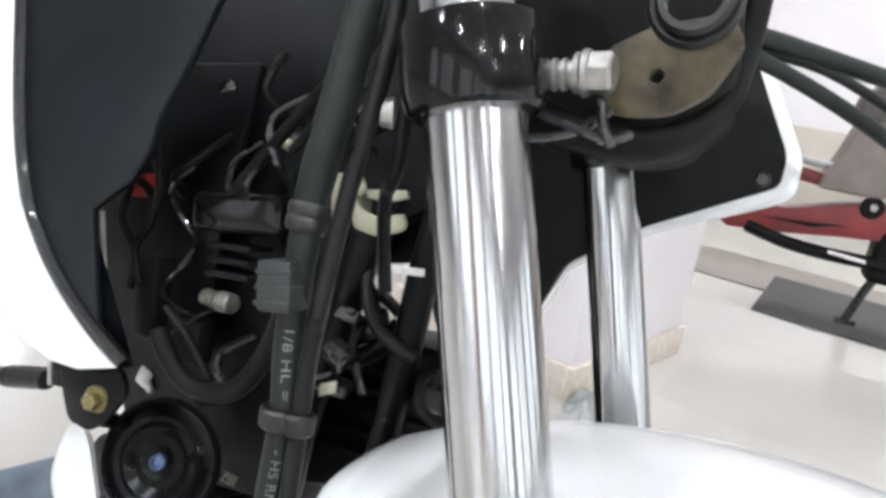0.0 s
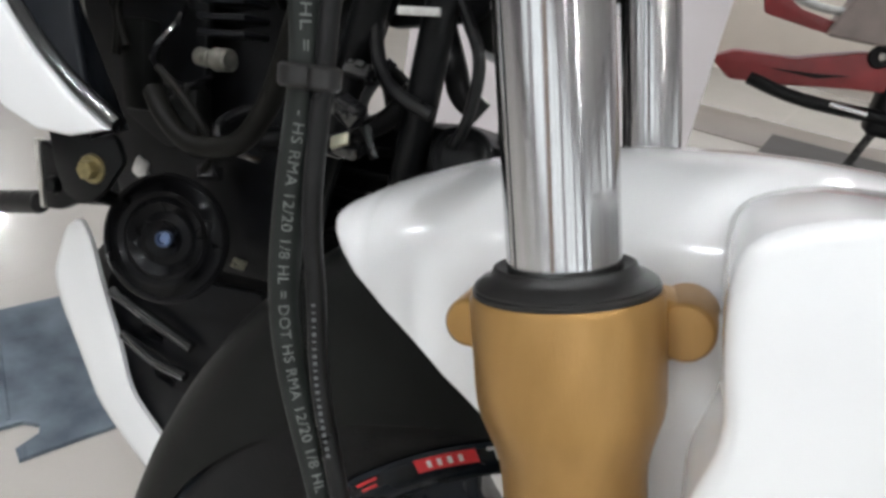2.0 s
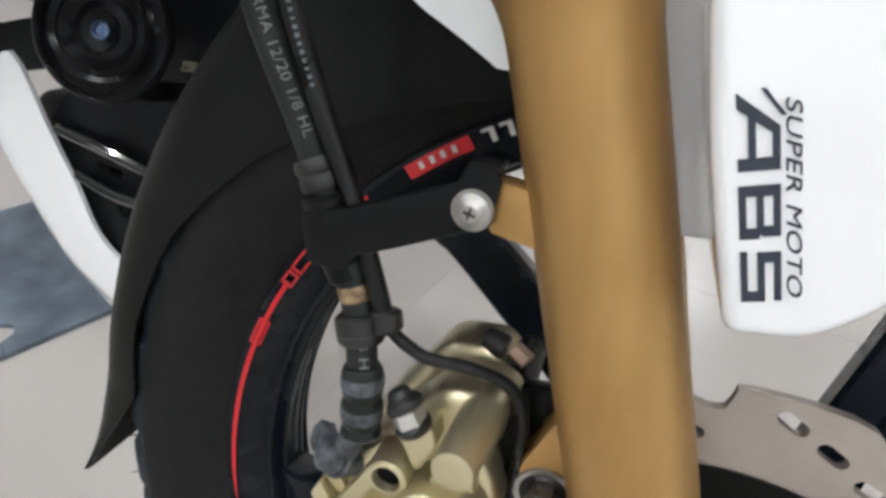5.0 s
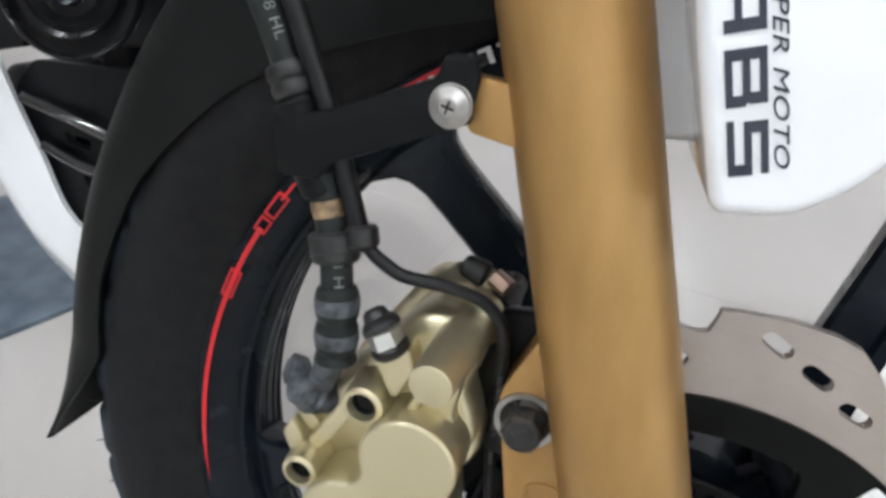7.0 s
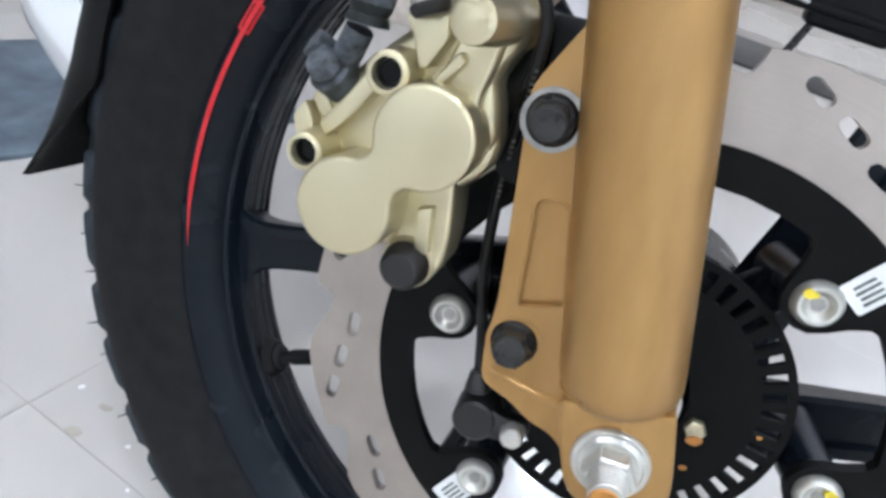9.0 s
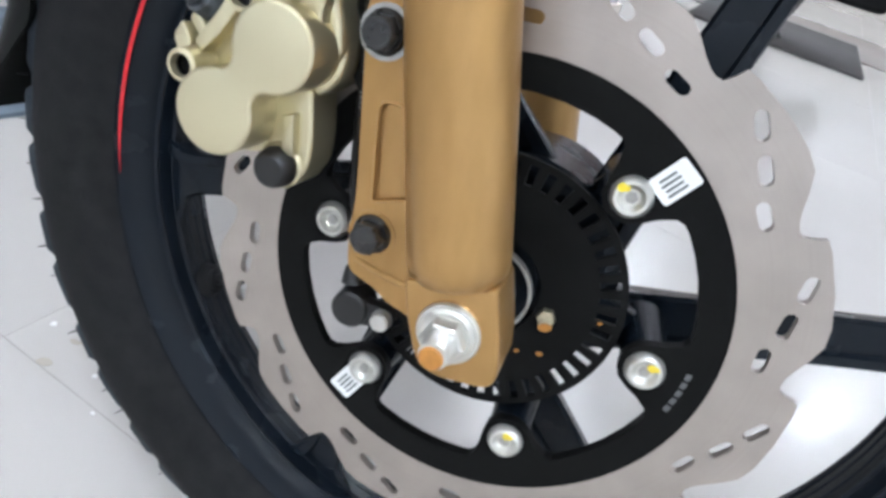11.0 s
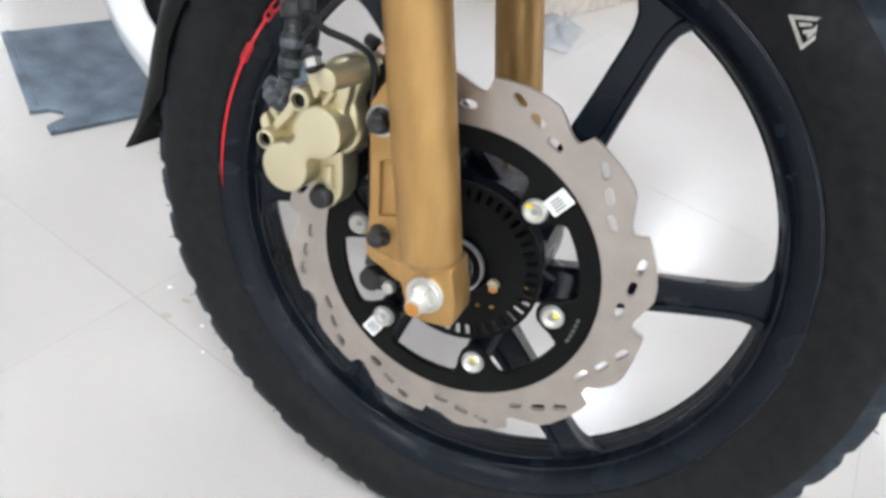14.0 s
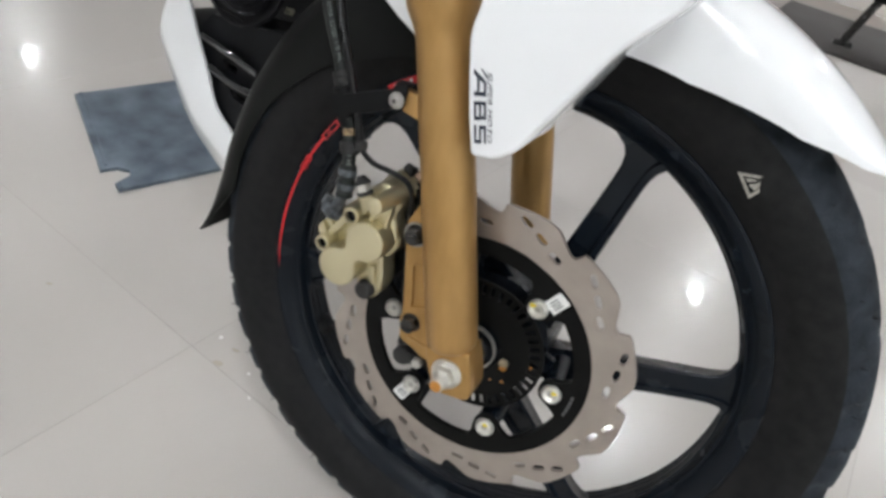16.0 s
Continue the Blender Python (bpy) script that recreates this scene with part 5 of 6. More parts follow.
# ---- frame, engine and covers behind the wheel ----
ENGINE = material("black_engine_paint", (0.005, 0.005, 0.0055), 0.45, 0.0, 0.4, 30, 500, 0.1, spec=0.15)
bm = bm_new()
tube(bm, [(-0.152, 0.140, 0.80), (-0.172, 0.149, 0.700), (-0.178, 0.151, 0.672), (-0.191, 0.154, 0.590), (-0.212, 0.165, 0.500), (-0.250, 0.20, 0.38)], 0.0098, 20)
frame_ob = part("frame_tube", bm, BLACK_SATIN, bike, "satin black frame tube")
for pts, r in (([(-0.205, 0.140, 0.720), (-0.228, 0.150, 0.650), (-0.262, 0.165, 0.560), (-0.29, 0.18, 0.45)], 0.0105), ([(-0.140, 0.225, 0.74), (-0.148, 0.225, 0.660), (-0.150, 0.230, 0.610)], 0.0110), ([(-0.300, 0.16, 0.600), (-0.225, 0.17, 0.615), (-0.200, 0.175, 0.640)], 0.0070)):
    bm = bm_new()
    tube(bm, pts, r, 16)
    part("frame_tube", bm, BLACK_SATIN, bike, "satin black frame tube")
bm = bm_new()
block(bm, (0.024, 0.003, 0.0042), Matrix.Translation((-0.178, 0.126, 0.6800)), 0.0004)
part("frame_label", bm, PRINT, frame_ob, "narrow pale label")

# engine: a finned cylinder over a crankcase
bm = bm_new()
tilt_m = Matrix.Translation((-0.43, 0.31, 0.52)) @ Matrix.Rotation(radians(-25), 4, "Z") @ Matrix.Rotation(radians(12), 4, "Y")
block(bm, (0.22, 0.16, 0.10), tilt_m @ pose(-0.02, 0, -0.13), 0.02, 3)
block(bm, (0.12, 0.11, 0.20), tilt_m @ pose(0.0, 0, 0.02), 0.015, 3)
rod(bm, tilt_m @ v(0, -0.05, -0.12), tilt_m @ v(0, -0.12, -0.12), 0.085, 0.080, 40, 0.008)
part("engine", bm, ENGINE, bike, "black painted engine", angle=50)
bm = bm_new()
plate(bm, rounded([(-0.300, 0.6080), (-0.262, 0.6200), (-0.236, 0.6150), (-0.205, 0.6170), (-0.160, 0.6080), (-0.130, 0.5900), (-0.150, 0.5200), (-0.300, 0.4900)], 0.008, 4), 0.222, 0.300, 0.006, segs=3)
head = part("cylinder_head", bm, ENGINE, bike, "black painted cylinder head", angle=50)
for k in range(5):
    bm = bm_new()
    plate(bm, rounded([(-0.296 + 0.004 * k, 0.598 - 0.016 * k), (-0.140 + 0.002 * k, 0.598 - 0.018 * k), (-0.140 + 0.002 * k, 0.593 - 0.018 * k), (-0.296 + 0.004 * k, 0.593 - 0.016 * k)], 0.001), 0.212, 0.226, 0.001)
    part("cooling_fin", bm, ENGINE, head)
for pts, r in (([(-0.270, 0.215, 0.690), (-0.252, 0.212, 0.660), (-0.236, 0.212, 0.640), (-0.232, 0.215, 0.612)], 0.0050), ([(-0.276, 0.214, 0.630), (-0.255, 0.208, 0.648), (-0.232, 0.208, 0.650), (-0.214, 0.212, 0.632)], 0.0046), ([(-0.205, 0.218, 0.690), (-0.190, 0.214, 0.655), (-0.184, 0.214, 0.640), (-0.170, 0.218, 0.628)], 0.0085)):
    bm = bm_new()
    tube(bm, pts, r, 12)
    part("engine_hose", bm, LEAD, head, "glossy black engine hose")
bm = bm_new()
block(bm, (0.18, 0.15, 0.16), Matrix.Translation((-0.245, 0.30, 0.80)) @ Matrix.Rotation(radians(-25), 4, "Z"), 0.03, 3)
part("air_box", bm, INNER, bike, "black plastic air box")
bm = bm_new()
block(bm, (0.32, 0.05, 0.22), Matrix.Translation((-0.420, 0.285, 0.76)) @ Matrix.Rotation(radians(-25), 4, "Z"), 0.015, 3)
part("inner_panel", bm, INNER, bike, "black plastic inner panel")

bm = bm_new()
plate(bm, rounded([(-0.46, 0.86), (-0.13, 0.88), (-0.150, 0.735), (-0.215, 0.700), (-0.250, 0.600), (-0.275, 0.500), (-0.42, 0.500), (-0.45, 0.60)], 0.02), 0.165, 0.185, 0.004)
part("inner_cover", bm, INNER, bike, "black plastic inner cover")
# black tray behind the steering head, and a round coil under it
bm = bm_new()
plate(bm, rounded([(-0.262, 0.770), (-0.150, 0.775), (-0.158, 0.700), (-0.170, 0.683), (-0.228, 0.676), (-0.250, 0.700)], 0.006), 0.186, 0.200, 0.002)
part("head_tray", bm, INNER, bike, "matt black tray behind the head")
bm = bm_new()
coil = frame_of((-0.156, 0.150, 0.606), (-0.140, 0.100, 0.622))
turned(bm, [(0.0, -0.02), (0.016, -0.02), (0.0185, -0.016), (0.0185, 0.0), (0.017, 0.002), (0.0145, 0.0005), (0.011, 0.002), (0.006, 0.0005), (0.0, 0.0005)], coil, 40)
part("ignition_coil", bm, BLACK_SATIN, bike, "round black coil")
for pts, r in (([(-0.215, 0.150, 0.690), (-0.208, 0.140, 0.660), (-0.196, 0.138, 0.640), (-0.172, 0.140, 0.628)], 0.0042), ([(-0.200, 0.145, 0.655), (-0.215, 0.140, 0.630), (-0.205, 0.140, 0.600)], 0.0032), ([(-0.165, 0.150, 0.690), (-0.150, 0.146, 0.660), (-0.152, 0.145, 0.630), (-0.160, 0.146, 0.612)], 0.0036)):
    bm = bm_new()
    tube(bm, pts, r, 10)
    part("harness", bm, LEAD, bike, "black wiring harness")

# tank shroud: white outer skin and black inner face with a lip
bm = bm_new()
edge_line = [(-0.3340, 0.6040), (-0.3620, 0.6210), (-0.3900, 0.6440), (-0.4120, 0.6690), (-0.4290, 0.6990), (-0.4400, 0.7500), (-0.4460, 0.8300)]
plate(bm, [*edge_line, (-0.62, 0.84), (-0.62, 0.700), (-0.500, 0.6500), (-0.4550, 0.6300), (-0.4160, 0.6080), (-0.3900, 0.5985), (-0.3650, 0.5975)], 0.0700, 0.0790, 0.003, segs=3)
shroud = part("tank_shroud", bm, WHITE, bike, "glossy white tank shroud", angle=60)
bm = bm_new()
plate(bm, [*[(x + 0.001, z + 0.001) for x, z in edge_line], (-0.268, 0.84), (-0.296, 0.787), (-0.317, 0.754), (-0.3225, 0.733), (-0.3350, 0.715), (-0.3660, 0.695), (-0.3582, 0.645), (-0.3490, 0.600)], 0.074, 0.0800, 0.002, segs=3)
part("shroud_inner", bm, material("blue_black_shroud_plastic", (0.0058, 0.0074, 0.0105), 0.36, 0.0, 0.3, 20, 900, 0.1, spec=0.27), shroud, "black inner face of the shroud")
bm = bm_new()
tube(bm, [(-0.3860, 0.098, 0.694), (-0.3805, 0.098, 0.660), (-0.3740, 0.098, 0.630), (-0.3640, 0.098, 0.603)], 0.0016, 8)
part("shroud_edge", bm, ZINC, shroud, "worn bright edge strip")

bm = bm_new()
tube(bm, [(x + 0.0055, 0.0735, z + 0.0035) for x, z in edge_line], 0.0048, 12)
part("shroud_lip", bm, BLACK_GLOSS, shroud, "glossy black rounded lip")

bm = bm_new()
plate(bm, rounded([(-0.450, 0.800), (-0.300, 0.800), (-0.325, 0.700), (-0.330, 0.600), (-0.362, 0.588), (-0.420, 0.620), (-0.450, 0.680)], 0.006), 0.140, 0.146, 0.002)
part("shroud_backing", bm, INNER, shroud, "black inner panel")

# electrics behind the shroud
bm = bm_new()
block(bm, (0.068, 0.035, 0.026), Matrix.Translation((-0.293, 0.130, 0.702)) @ Matrix.Rotation(radians(-2), 4, "Y"), 0.006, 4)
relay = part("regulator_box", bm, CLAMP, bike, "glossy black ribbed electrical box")
for k in range(3):
    bm = bm_new()
    block(bm, (0.034, 0.024, 0.0035), Matrix.Translation((-0.297, 0.128, 0.662 + 0.009 * k)), 0.001)
    part("box_fin", bm, INNER, relay)
bm = bm_new()
rod(bm, (-0.308, 0.112, 0.648), (-0.297, 0.110, 0.647), 0.0052, 0.0052, 20)
rod(bm, (-0.294, 0.110, 0.647), (-0.282, 0.108, 0.647), 0.0066, 0.0062, 20)
part("fuel_fitting", bm, material("tarnished_steel", (0.20, 0.195, 0.17), 0.35, 0.85, 0.4, 150, 900), relay, "bright metal fitting")
bm = bm_new()
block(bm, (0.020, 0.014, 0.008), Matrix.Translation((-0.372, 0.118, 0.7130)) @ Matrix.Rotation(radians(-35), 4, "Y"), 0.002)
part("red_plug", bm, material("red_plug_plastic", (0.32, 0.02, 0.015), 0.45), relay, "small red plug")
bm = bm_new()
block(bm, (0.020, 0.016, 0.055), Matrix.Translation((-0.362, 0.122, 0.640)), 0.003)
block(bm, (0.030, 0.016, 0.030), Matrix.Translation((-0.330, 0.125, 0.615)), 0.004)
part("fuse_holder", bm, BLACK_PLASTIC, relay, "black fuse holder")
WIRE = material("dusty_olive_wire", (0.0048, 0.0046, 0.0038), 0.45, 0.0, 0.3, 80, 600, 0.1, spec=0.12)
for pts, r in (([(-0.385, 0.112, 0.700), (-0.368, 0.104, 0.716), (-0.350, 0.104, 0.708), (-0.352, 0.106, 0.690), (-0.366, 0.108, 0.672), (-0.362, 0.110, 0.650)], 0.0030),
               ([(-0.372, 0.106, 0.712), (-0.378, 0.106, 0.690), (-0.366, 0.108, 0.668), (-0.368, 0.108, 0.645)], 0.0026),
               ([(-0.350, 0.100, 0.745), (-0.340, 0.100, 0.720), (-0.345, 0.104, 0.700)], 0.0030),
               ([(-0.205, 0.095, 0.790), (-0.245, 0.100, 0.755), (-0.285, 0.105, 0.715)], 0.0038),
               ([(-0.175, 0.080, 0.810), (-0.205, 0.085, 0.770), (-0.235, 0.090, 0.740)], 0.0028),
               ([(-0.325, 0.098, 0.640), (-0.300, 0.095, 0.622), (-0.285, 0.096, 0.600), (-0.292, 0.098, 0.585)], 0.0024)):
    bm = bm_new()
    tube(bm, pts, r, 10)
    part("wire", bm, WIRE, relay, "dusty olive wire")
bm = bm_new()
tube(bm, [(-0.315, 0.085, 0.628), (-0.304, 0.082, 0.615), (-0.283, 0.080, 0.602), (-0.252, 0.078, 0.606), (-0.228, 0.072, 0.630), (-0.205, 0.060, 0.668), (-0.188, 0.050, 0.700)], 0.0058, 14)
part("breather_hose", bm, WIRE, bike, "dusty dark breather hose")

# small glossy leads and plugs crowded behind the hose
rg = random.Random(11)
for k in range(16):
    x, z = rg.uniform(-0.35, -0.21), rg.uniform(0.62, 0.79)
    if -0.33 < x < -0.25 and 0.645 < z < 0.72:
        z += 0.09
    dx, dz = rg.uniform(-0.03, 0.03), rg.uniform(-0.06, -0.025)
    y = rg.uniform(0.105, 0.140)
    bm = bm_new()
    tube(bm, [(x, y + 0.02, z), (x + 0.3 * dx + rg.uniform(-0.012, 0.012), y, z + 0.3 * dz), (x + 0.7 * dx + rg.uniform(-0.012, 0.012), y - 0.006, z + 0.7 * dz), (x + dx, y + 0.015, z + dz)], rg.choice((0.0016, 0.0022, 0.0030)), 8, 5)
    part("wire", bm, rg.choice((BLACK_GLOSS, WIRE, BLACK_GLOSS)), relay, "thin dark wire")
for k in range(9):
    m = pose(rg.uniform(-0.35, -0.20), rg.uniform(0.110, 0.140), rg.uniform(0.575, 0.650) if k % 2 else rg.uniform(0.73, 0.79), rg.uniform(-30, 30), rg.uniform(-40, 40), rg.uniform(-30, 30))
    bm = bm_new()
    block(bm, (rg.uniform(0.010, 0.018), 0.012, rg.uniform(0.007, 0.012)), m, 0.0015)
    block(bm, (0.006, 0.014, 0.004), m @ pose(0.002, -0.001, 0.002), 0.0008)
    part("plug", bm, BLACK_GLOSS, relay, "small glossy black plug")
for x, y, z, turn in ((-0.254, 0.108, 0.746, 25), (-0.3166, 0.160, 0.5115, 5), (-0.205, 0.100, 0.612, -20)):
    bm = bm_new()
    block(bm, (0.011, 0.002, 0.007), pose(x, y, z, -30, turn, 0), 0.0006)
    part("clip_tag", bm, TIN, relay, "small pale metal clip")

# horn on its bracket
hm = frame_of((-0.334, 0.112, 0.5355), (-0.334 + 0.25, 0.112 - 0.92, 0.5355 + 0.16))
bm = bm_new()
turned(bm, [(0.0, -0.018), (0.032, -0.018), (0.0390, -0.005), (0.0412, -0.001), (0.0414, 0.0018), (0.0402, 0.0032), (0.0388, 0.0026), (0.0375, 0.0008), (0.034, 0.0016), (0.0295, 0.0056), (0.0262, 0.0040), (0.0228, 0.0058), (0.0170, 0.0016), (0.0118, 0.0030), (0.0085, 0.0010), (0.0, 0.0010)], hm, 64)
horn = part("horn", bm, material("black_horn_paint", (0.0035, 0.0035, 0.004), 0.2, 0.0, 0.4, 40, 600, 0.06, spec=0.10), bike, "round black horn with ringed face")
bm = bm_new()
turned(bm, [(0.0052, 0.001), (0.0052, 0.0045), (0.0036, 0.0052), (0.0030, 0.0030), (0.0, 0.0030)], hm, 24)
part("horn_screw", bm, material("blued_screw", (0.10, 0.14, 0.24), 0.3, 0.8), horn, "bluish centre screw")
bm = bm_new()
plate(bm, rounded([(-0.3961, 0.6060), (-0.3800, 0.6020), (-0.3403, 0.6000), (-0.3347, 0.5856), (-0.3515, 0.5650), (-0.3656, 0.5560), (-0.3838, 0.5600), (-0.3913, 0.5791)], 0.005), 0.0815, 0.0855, 0.001)
tube(bm, [(-0.3720, 0.084, 0.5640), (-0.3700, 0.105, 0.5560), (-0.3600, 0.128, 0.5480)], 0.0050, 10)
part("horn_bracket", bm, BLACK_SATIN, horn, "black steel bracket")
bm = bm_new()
rod(bm, (-0.3580, 0.0816, 0.5790), (-0.3577, 0.0790, 0.5788), 0.0090, 0.0086, 24)
hexagon(bm, (-0.3577, 0.0790, 0.5788), (-0.3572, 0.0735, 0.5784), 0.0058)
part("bracket_bolt", bm, material("brassy_zinc", (0.24, 0.20, 0.10), 0.4, 0.8, 0.3, 200, 900), horn, "yellow zinc bolt")
bm = bm_new()
block(bm, (0.014, 0.006, 0.016), Matrix.Translation((-0.4101, 0.166, 0.5663)) @ Matrix.Rotation(radians(25), 4, "Y"), 0.003)
block(bm, (0.006, 0.005, 0.009), Matrix.Translation((-0.4030, 0.164, 0.5600)) @ Matrix.Rotation(radians(-30), 4, "Y"), 0.002)
part("white_clip", bm, PRINT, horn, "small white plastic clip")

# belly cowl: white outer skin with a crease, dark ribs inside
bm = bm_new()
inner_edge = smooth_line([(-0.4640, 0.157, 0.5190), (-0.4590, 0.160, 0.5050), (-0.4485, 0.161, 0.4664), (-0.4353, 0.163, 0.4221), (-0.4250, 0.164, 0.3850), (-0.4060, 0.166, 0.3600), (-0.3750, 0.168, 0.3300), (-0.3400, 0.170, 0.3000)], 6)
outer_edge = smooth_line([(-0.4720, 0.162, 0.5185), (-0.5150, 0.188, 0.4950), (-0.5471, 0.200, 0.4450), (-0.5270, 0.202, 0.3874), (-0.5030, 0.202, 0.3400), (-0.4666, 0.202, 0.3000), (-0.4200, 0.202, 0.2600), (-0.3700, 0.202, 0.2250)], 6)
sheets = []
for back in (0.0, 0.004):
    grid = []
    for k, (p, q) in enumerate(zip(inner_edge, outer_edge)):
        t0 = k / (len(inner_edge) - 1)
        # a crease that wanders across the skin from the tail to the inner edge
        crease = 0.80 - 0.55 * t0
        row = []
        for i in range(13):
            u = i / 12
            rise = 0.016 * math.sin(math.pi * min(1.0, t0 * 3 + 0.15) / 2) * (u / crease if u < crease else (1 - u) / (1 - crease)) ** 0.75
            row.append(bm.verts.new(p + (q - p) * u + Vector((0, -rise + back, 0))))
        grid.append(row)
    sheets.append(grid)
for grid in sheets:
    for a, b in zip(grid, grid[1:]):
        for i in range(12):
            bm.faces.new((a[i], a[i + 1], b[i + 1], b[i]))
front, rear = sheets
for i, j in ((0, 0), (12, 12)):
    for k in range(len(front) - 1):
        bm.faces.new((front[k][i], front[k + 1][i], rear[k + 1][j], rear[k][j]))
for k in (0, -1):
    for i in range(12):
        bm.faces.new((front[k][i], front[k][i + 1], rear[k][i + 1], rear[k][i]))
belly = part("belly_cowl", bm, WHITE, bike, "glossy white belly cowl with a crease", angle=60)
bm = bm_new()
tube(bm, [p + Vector((0.002, 0.003, -0.001)) for p in outer_edge[20:]], 0.0020, 8, raw=True)
part("cowl_stripe", bm, RED, belly, "thin red edge stripe")
bm = bm_new()
plate(bm, rounded([(-0.4568, 0.4700), (-0.4348, 0.4900), (-0.3706, 0.4850), (-0.3043, 0.4882), (-0.3300, 0.3300), (-0.3650, 0.3150), (-0.4060, 0.3520), (-0.4346, 0.3800), (-0.4450, 0.4173)], 0.006), 0.172, 0.180, 0.002,
      holes=[[(-0.4200, 0.4400), (-0.3980, 0.4340), (-0.4000, 0.4260), (-0.4180, 0.4310)], [(-0.4100, 0.4080), (-0.3850, 0.4010), (-0.3890, 0.3920), (-0.4060, 0.3980)]])
part("cowl_inner", bm, INNER, belly, "black ribbed inner cowl")
for pts in ([(-0.4440, 0.166, 0.4640), (-0.4040, 0.163, 0.4520), (-0.3640, 0.166, 0.4350)], [(-0.4340, 0.167, 0.4300), (-0.4000, 0.164, 0.4170), (-0.3700, 0.166, 0.4100)]):
    bm = bm_new()
    tube(bm, pts, 0.0045, 10)
    part("cowl_rib", bm, BLACK_GLOSS, belly, "glossy black rib")
# foot peg far behind
bm = bm_new()
rod(bm, (-0.805, 0.320, 0.462), (-0.722, 0.315, 0.474), 0.0125, 0.0120, 20)
for k in range(5):
    rod(bm, (-0.795 + 0.014 * k, 0.3195, 0.4635 + 0.002 * k), (-0.789 + 0.014 * k, 0.319, 0.4645 + 0.002 * k), 0.0136, 0.0136, 20)
peg = part("foot_peg", bm, RUBBER_SEAL, bike, "black rubber foot peg")
bm = bm_new()
block(bm, (0.007, 0.012, 0.078), Matrix.Translation((-0.7145, 0.314, 0.509)) @ Matrix.Rotation(radians(-4), 4, "Y"), 0.003)
part("peg_edge", bm, ZINC, peg, "bright worn bracket edge")
bm = bm_new()
plate(bm, rounded([(-0.7120, 0.5480), (-0.6550, 0.5310), (-0.5900, 0.5400), (-0.5900, 0.4900), (-0.6640, 0.4820), (-0.6850, 0.4720), (-0.7090, 0.4705)], 0.006), 0.310, 0.322, 0.002)
rod(bm, (-0.690, 0.3105, 0.500), (-0.690, 0.302, 0.500), 0.010, 0.009, 20, 0.001)
part("peg_bracket", bm, BLACK_SATIN, peg, "black steel peg bracket")


# ---- what stands round the motorcycle ----
GRID = pose(-0.386, 0.046, 0, 0, 0, -10.4)  # the floor tiles' own axes
bm = bm_new()
COL = pose(-0.505, 1.835, 0, 0, 0, -20)
block(bm, (0.65, 0.65, 3.1), COL @ pose(0, 0, 1.55), 0.004)
tagged(shape("column", bm, WALL), "square pale pink-white painted column", "column", kind="structure")
bm = bm_new()
for k in range(4):
    block(bm, (0.68 if k % 2 else 0.65, 0.015, 0.09), COL @ pose(0, 0, 0, 0, 0, 90 * k) @ pose(0, 0.3325, 0.045), 0.002)
tagged(shape("baseboard", bm, material("cream_skirting", (0.62, 0.55, 0.48), 0.35)), "cream skirting round the column", "skirting", kind="structure")
bm = bm_new()
block(bm, (17.0, 0.03, 0.85), pose(-1.5, 6.98, 0.425), 0.003)
tagged(shape("trim", bm, material("beige_wall_tile", (0.52, 0.46, 0.40), 0.3, 0, 0.06, 3, 80, 0.02)), "beige tiled lower part of the wall", "dado", kind="structure")
bm = bm_new()
block(bm, (6.4, 0.80, 0.006), GRID @ pose(0.80 * 2, 0.80 * 4.5 + 0.12, 0.003), 0.001)
tagged(shape("floor_border", bm, material("brown_grey_border_tile", (0.25, 0.22, 0.195), 0.3, 0, 0.08, 3, 80, 0.02)), "darker brown-grey border strip in the floor", "floor border", kind="structure")

# rubber mat by the rear of the motorcycle, one corner torn out
bm = bm_new()
U, V = Vector((0.84, -0.54)), Vector((0.375, 0.927))
O = Vector((-1.042, 0.420))
pts = [(0, 0), (0.298, 0.0), (0.301, 0.028), (0.318, 0.046), (0.336, 0.044), (0.350, 0.016), (0.372, 0.018), (0.380, 0.55), (0.0, 0.55)]
flat = [O + U * a + V * b for a, b in pts]
plate(bm, [(p.x, p.y) for p in flat], 0.0, 0.008, 0.0015, Matrix(((1, 0, 0, 0), (0, 0, 1, 0), (0, 1, 0, 0), (0, 0, 0, 1))))
mat_ob = tagged(shape("rubber_mat", bm, MAT), "worn blue-grey rubber mat with a torn corner, on the floor", "mat")
for b, a0, a1 in ((0.012, 0.0, 0.290), (0.535, 0.0, 0.378), (0.025, 0.352, 0.372)):
    p, q = O + U * a0 + V * b, O + U * a1 + V * b
    bm = bm_new()
    rod(bm, (p.x, p.y, 0.0078), (q.x, q.y, 0.0078), 0.0028, 0.0028, 10)
    part("hem", bm, MAT, mat_ob)
bm = bm_new()
block(bm, (0.74, 0.85, 0.012), pose(0.60, 3.22, 0.006, 0, 0, -9), 0.003)
tagged(shape("rubber_mat", bm, material("dark_brown_rubber", (0.055, 0.050, 0.047), 0.7, 0, 0.3, 10, 200, 0.2)), "dark rubber mat under the red motorcycle", "mat")

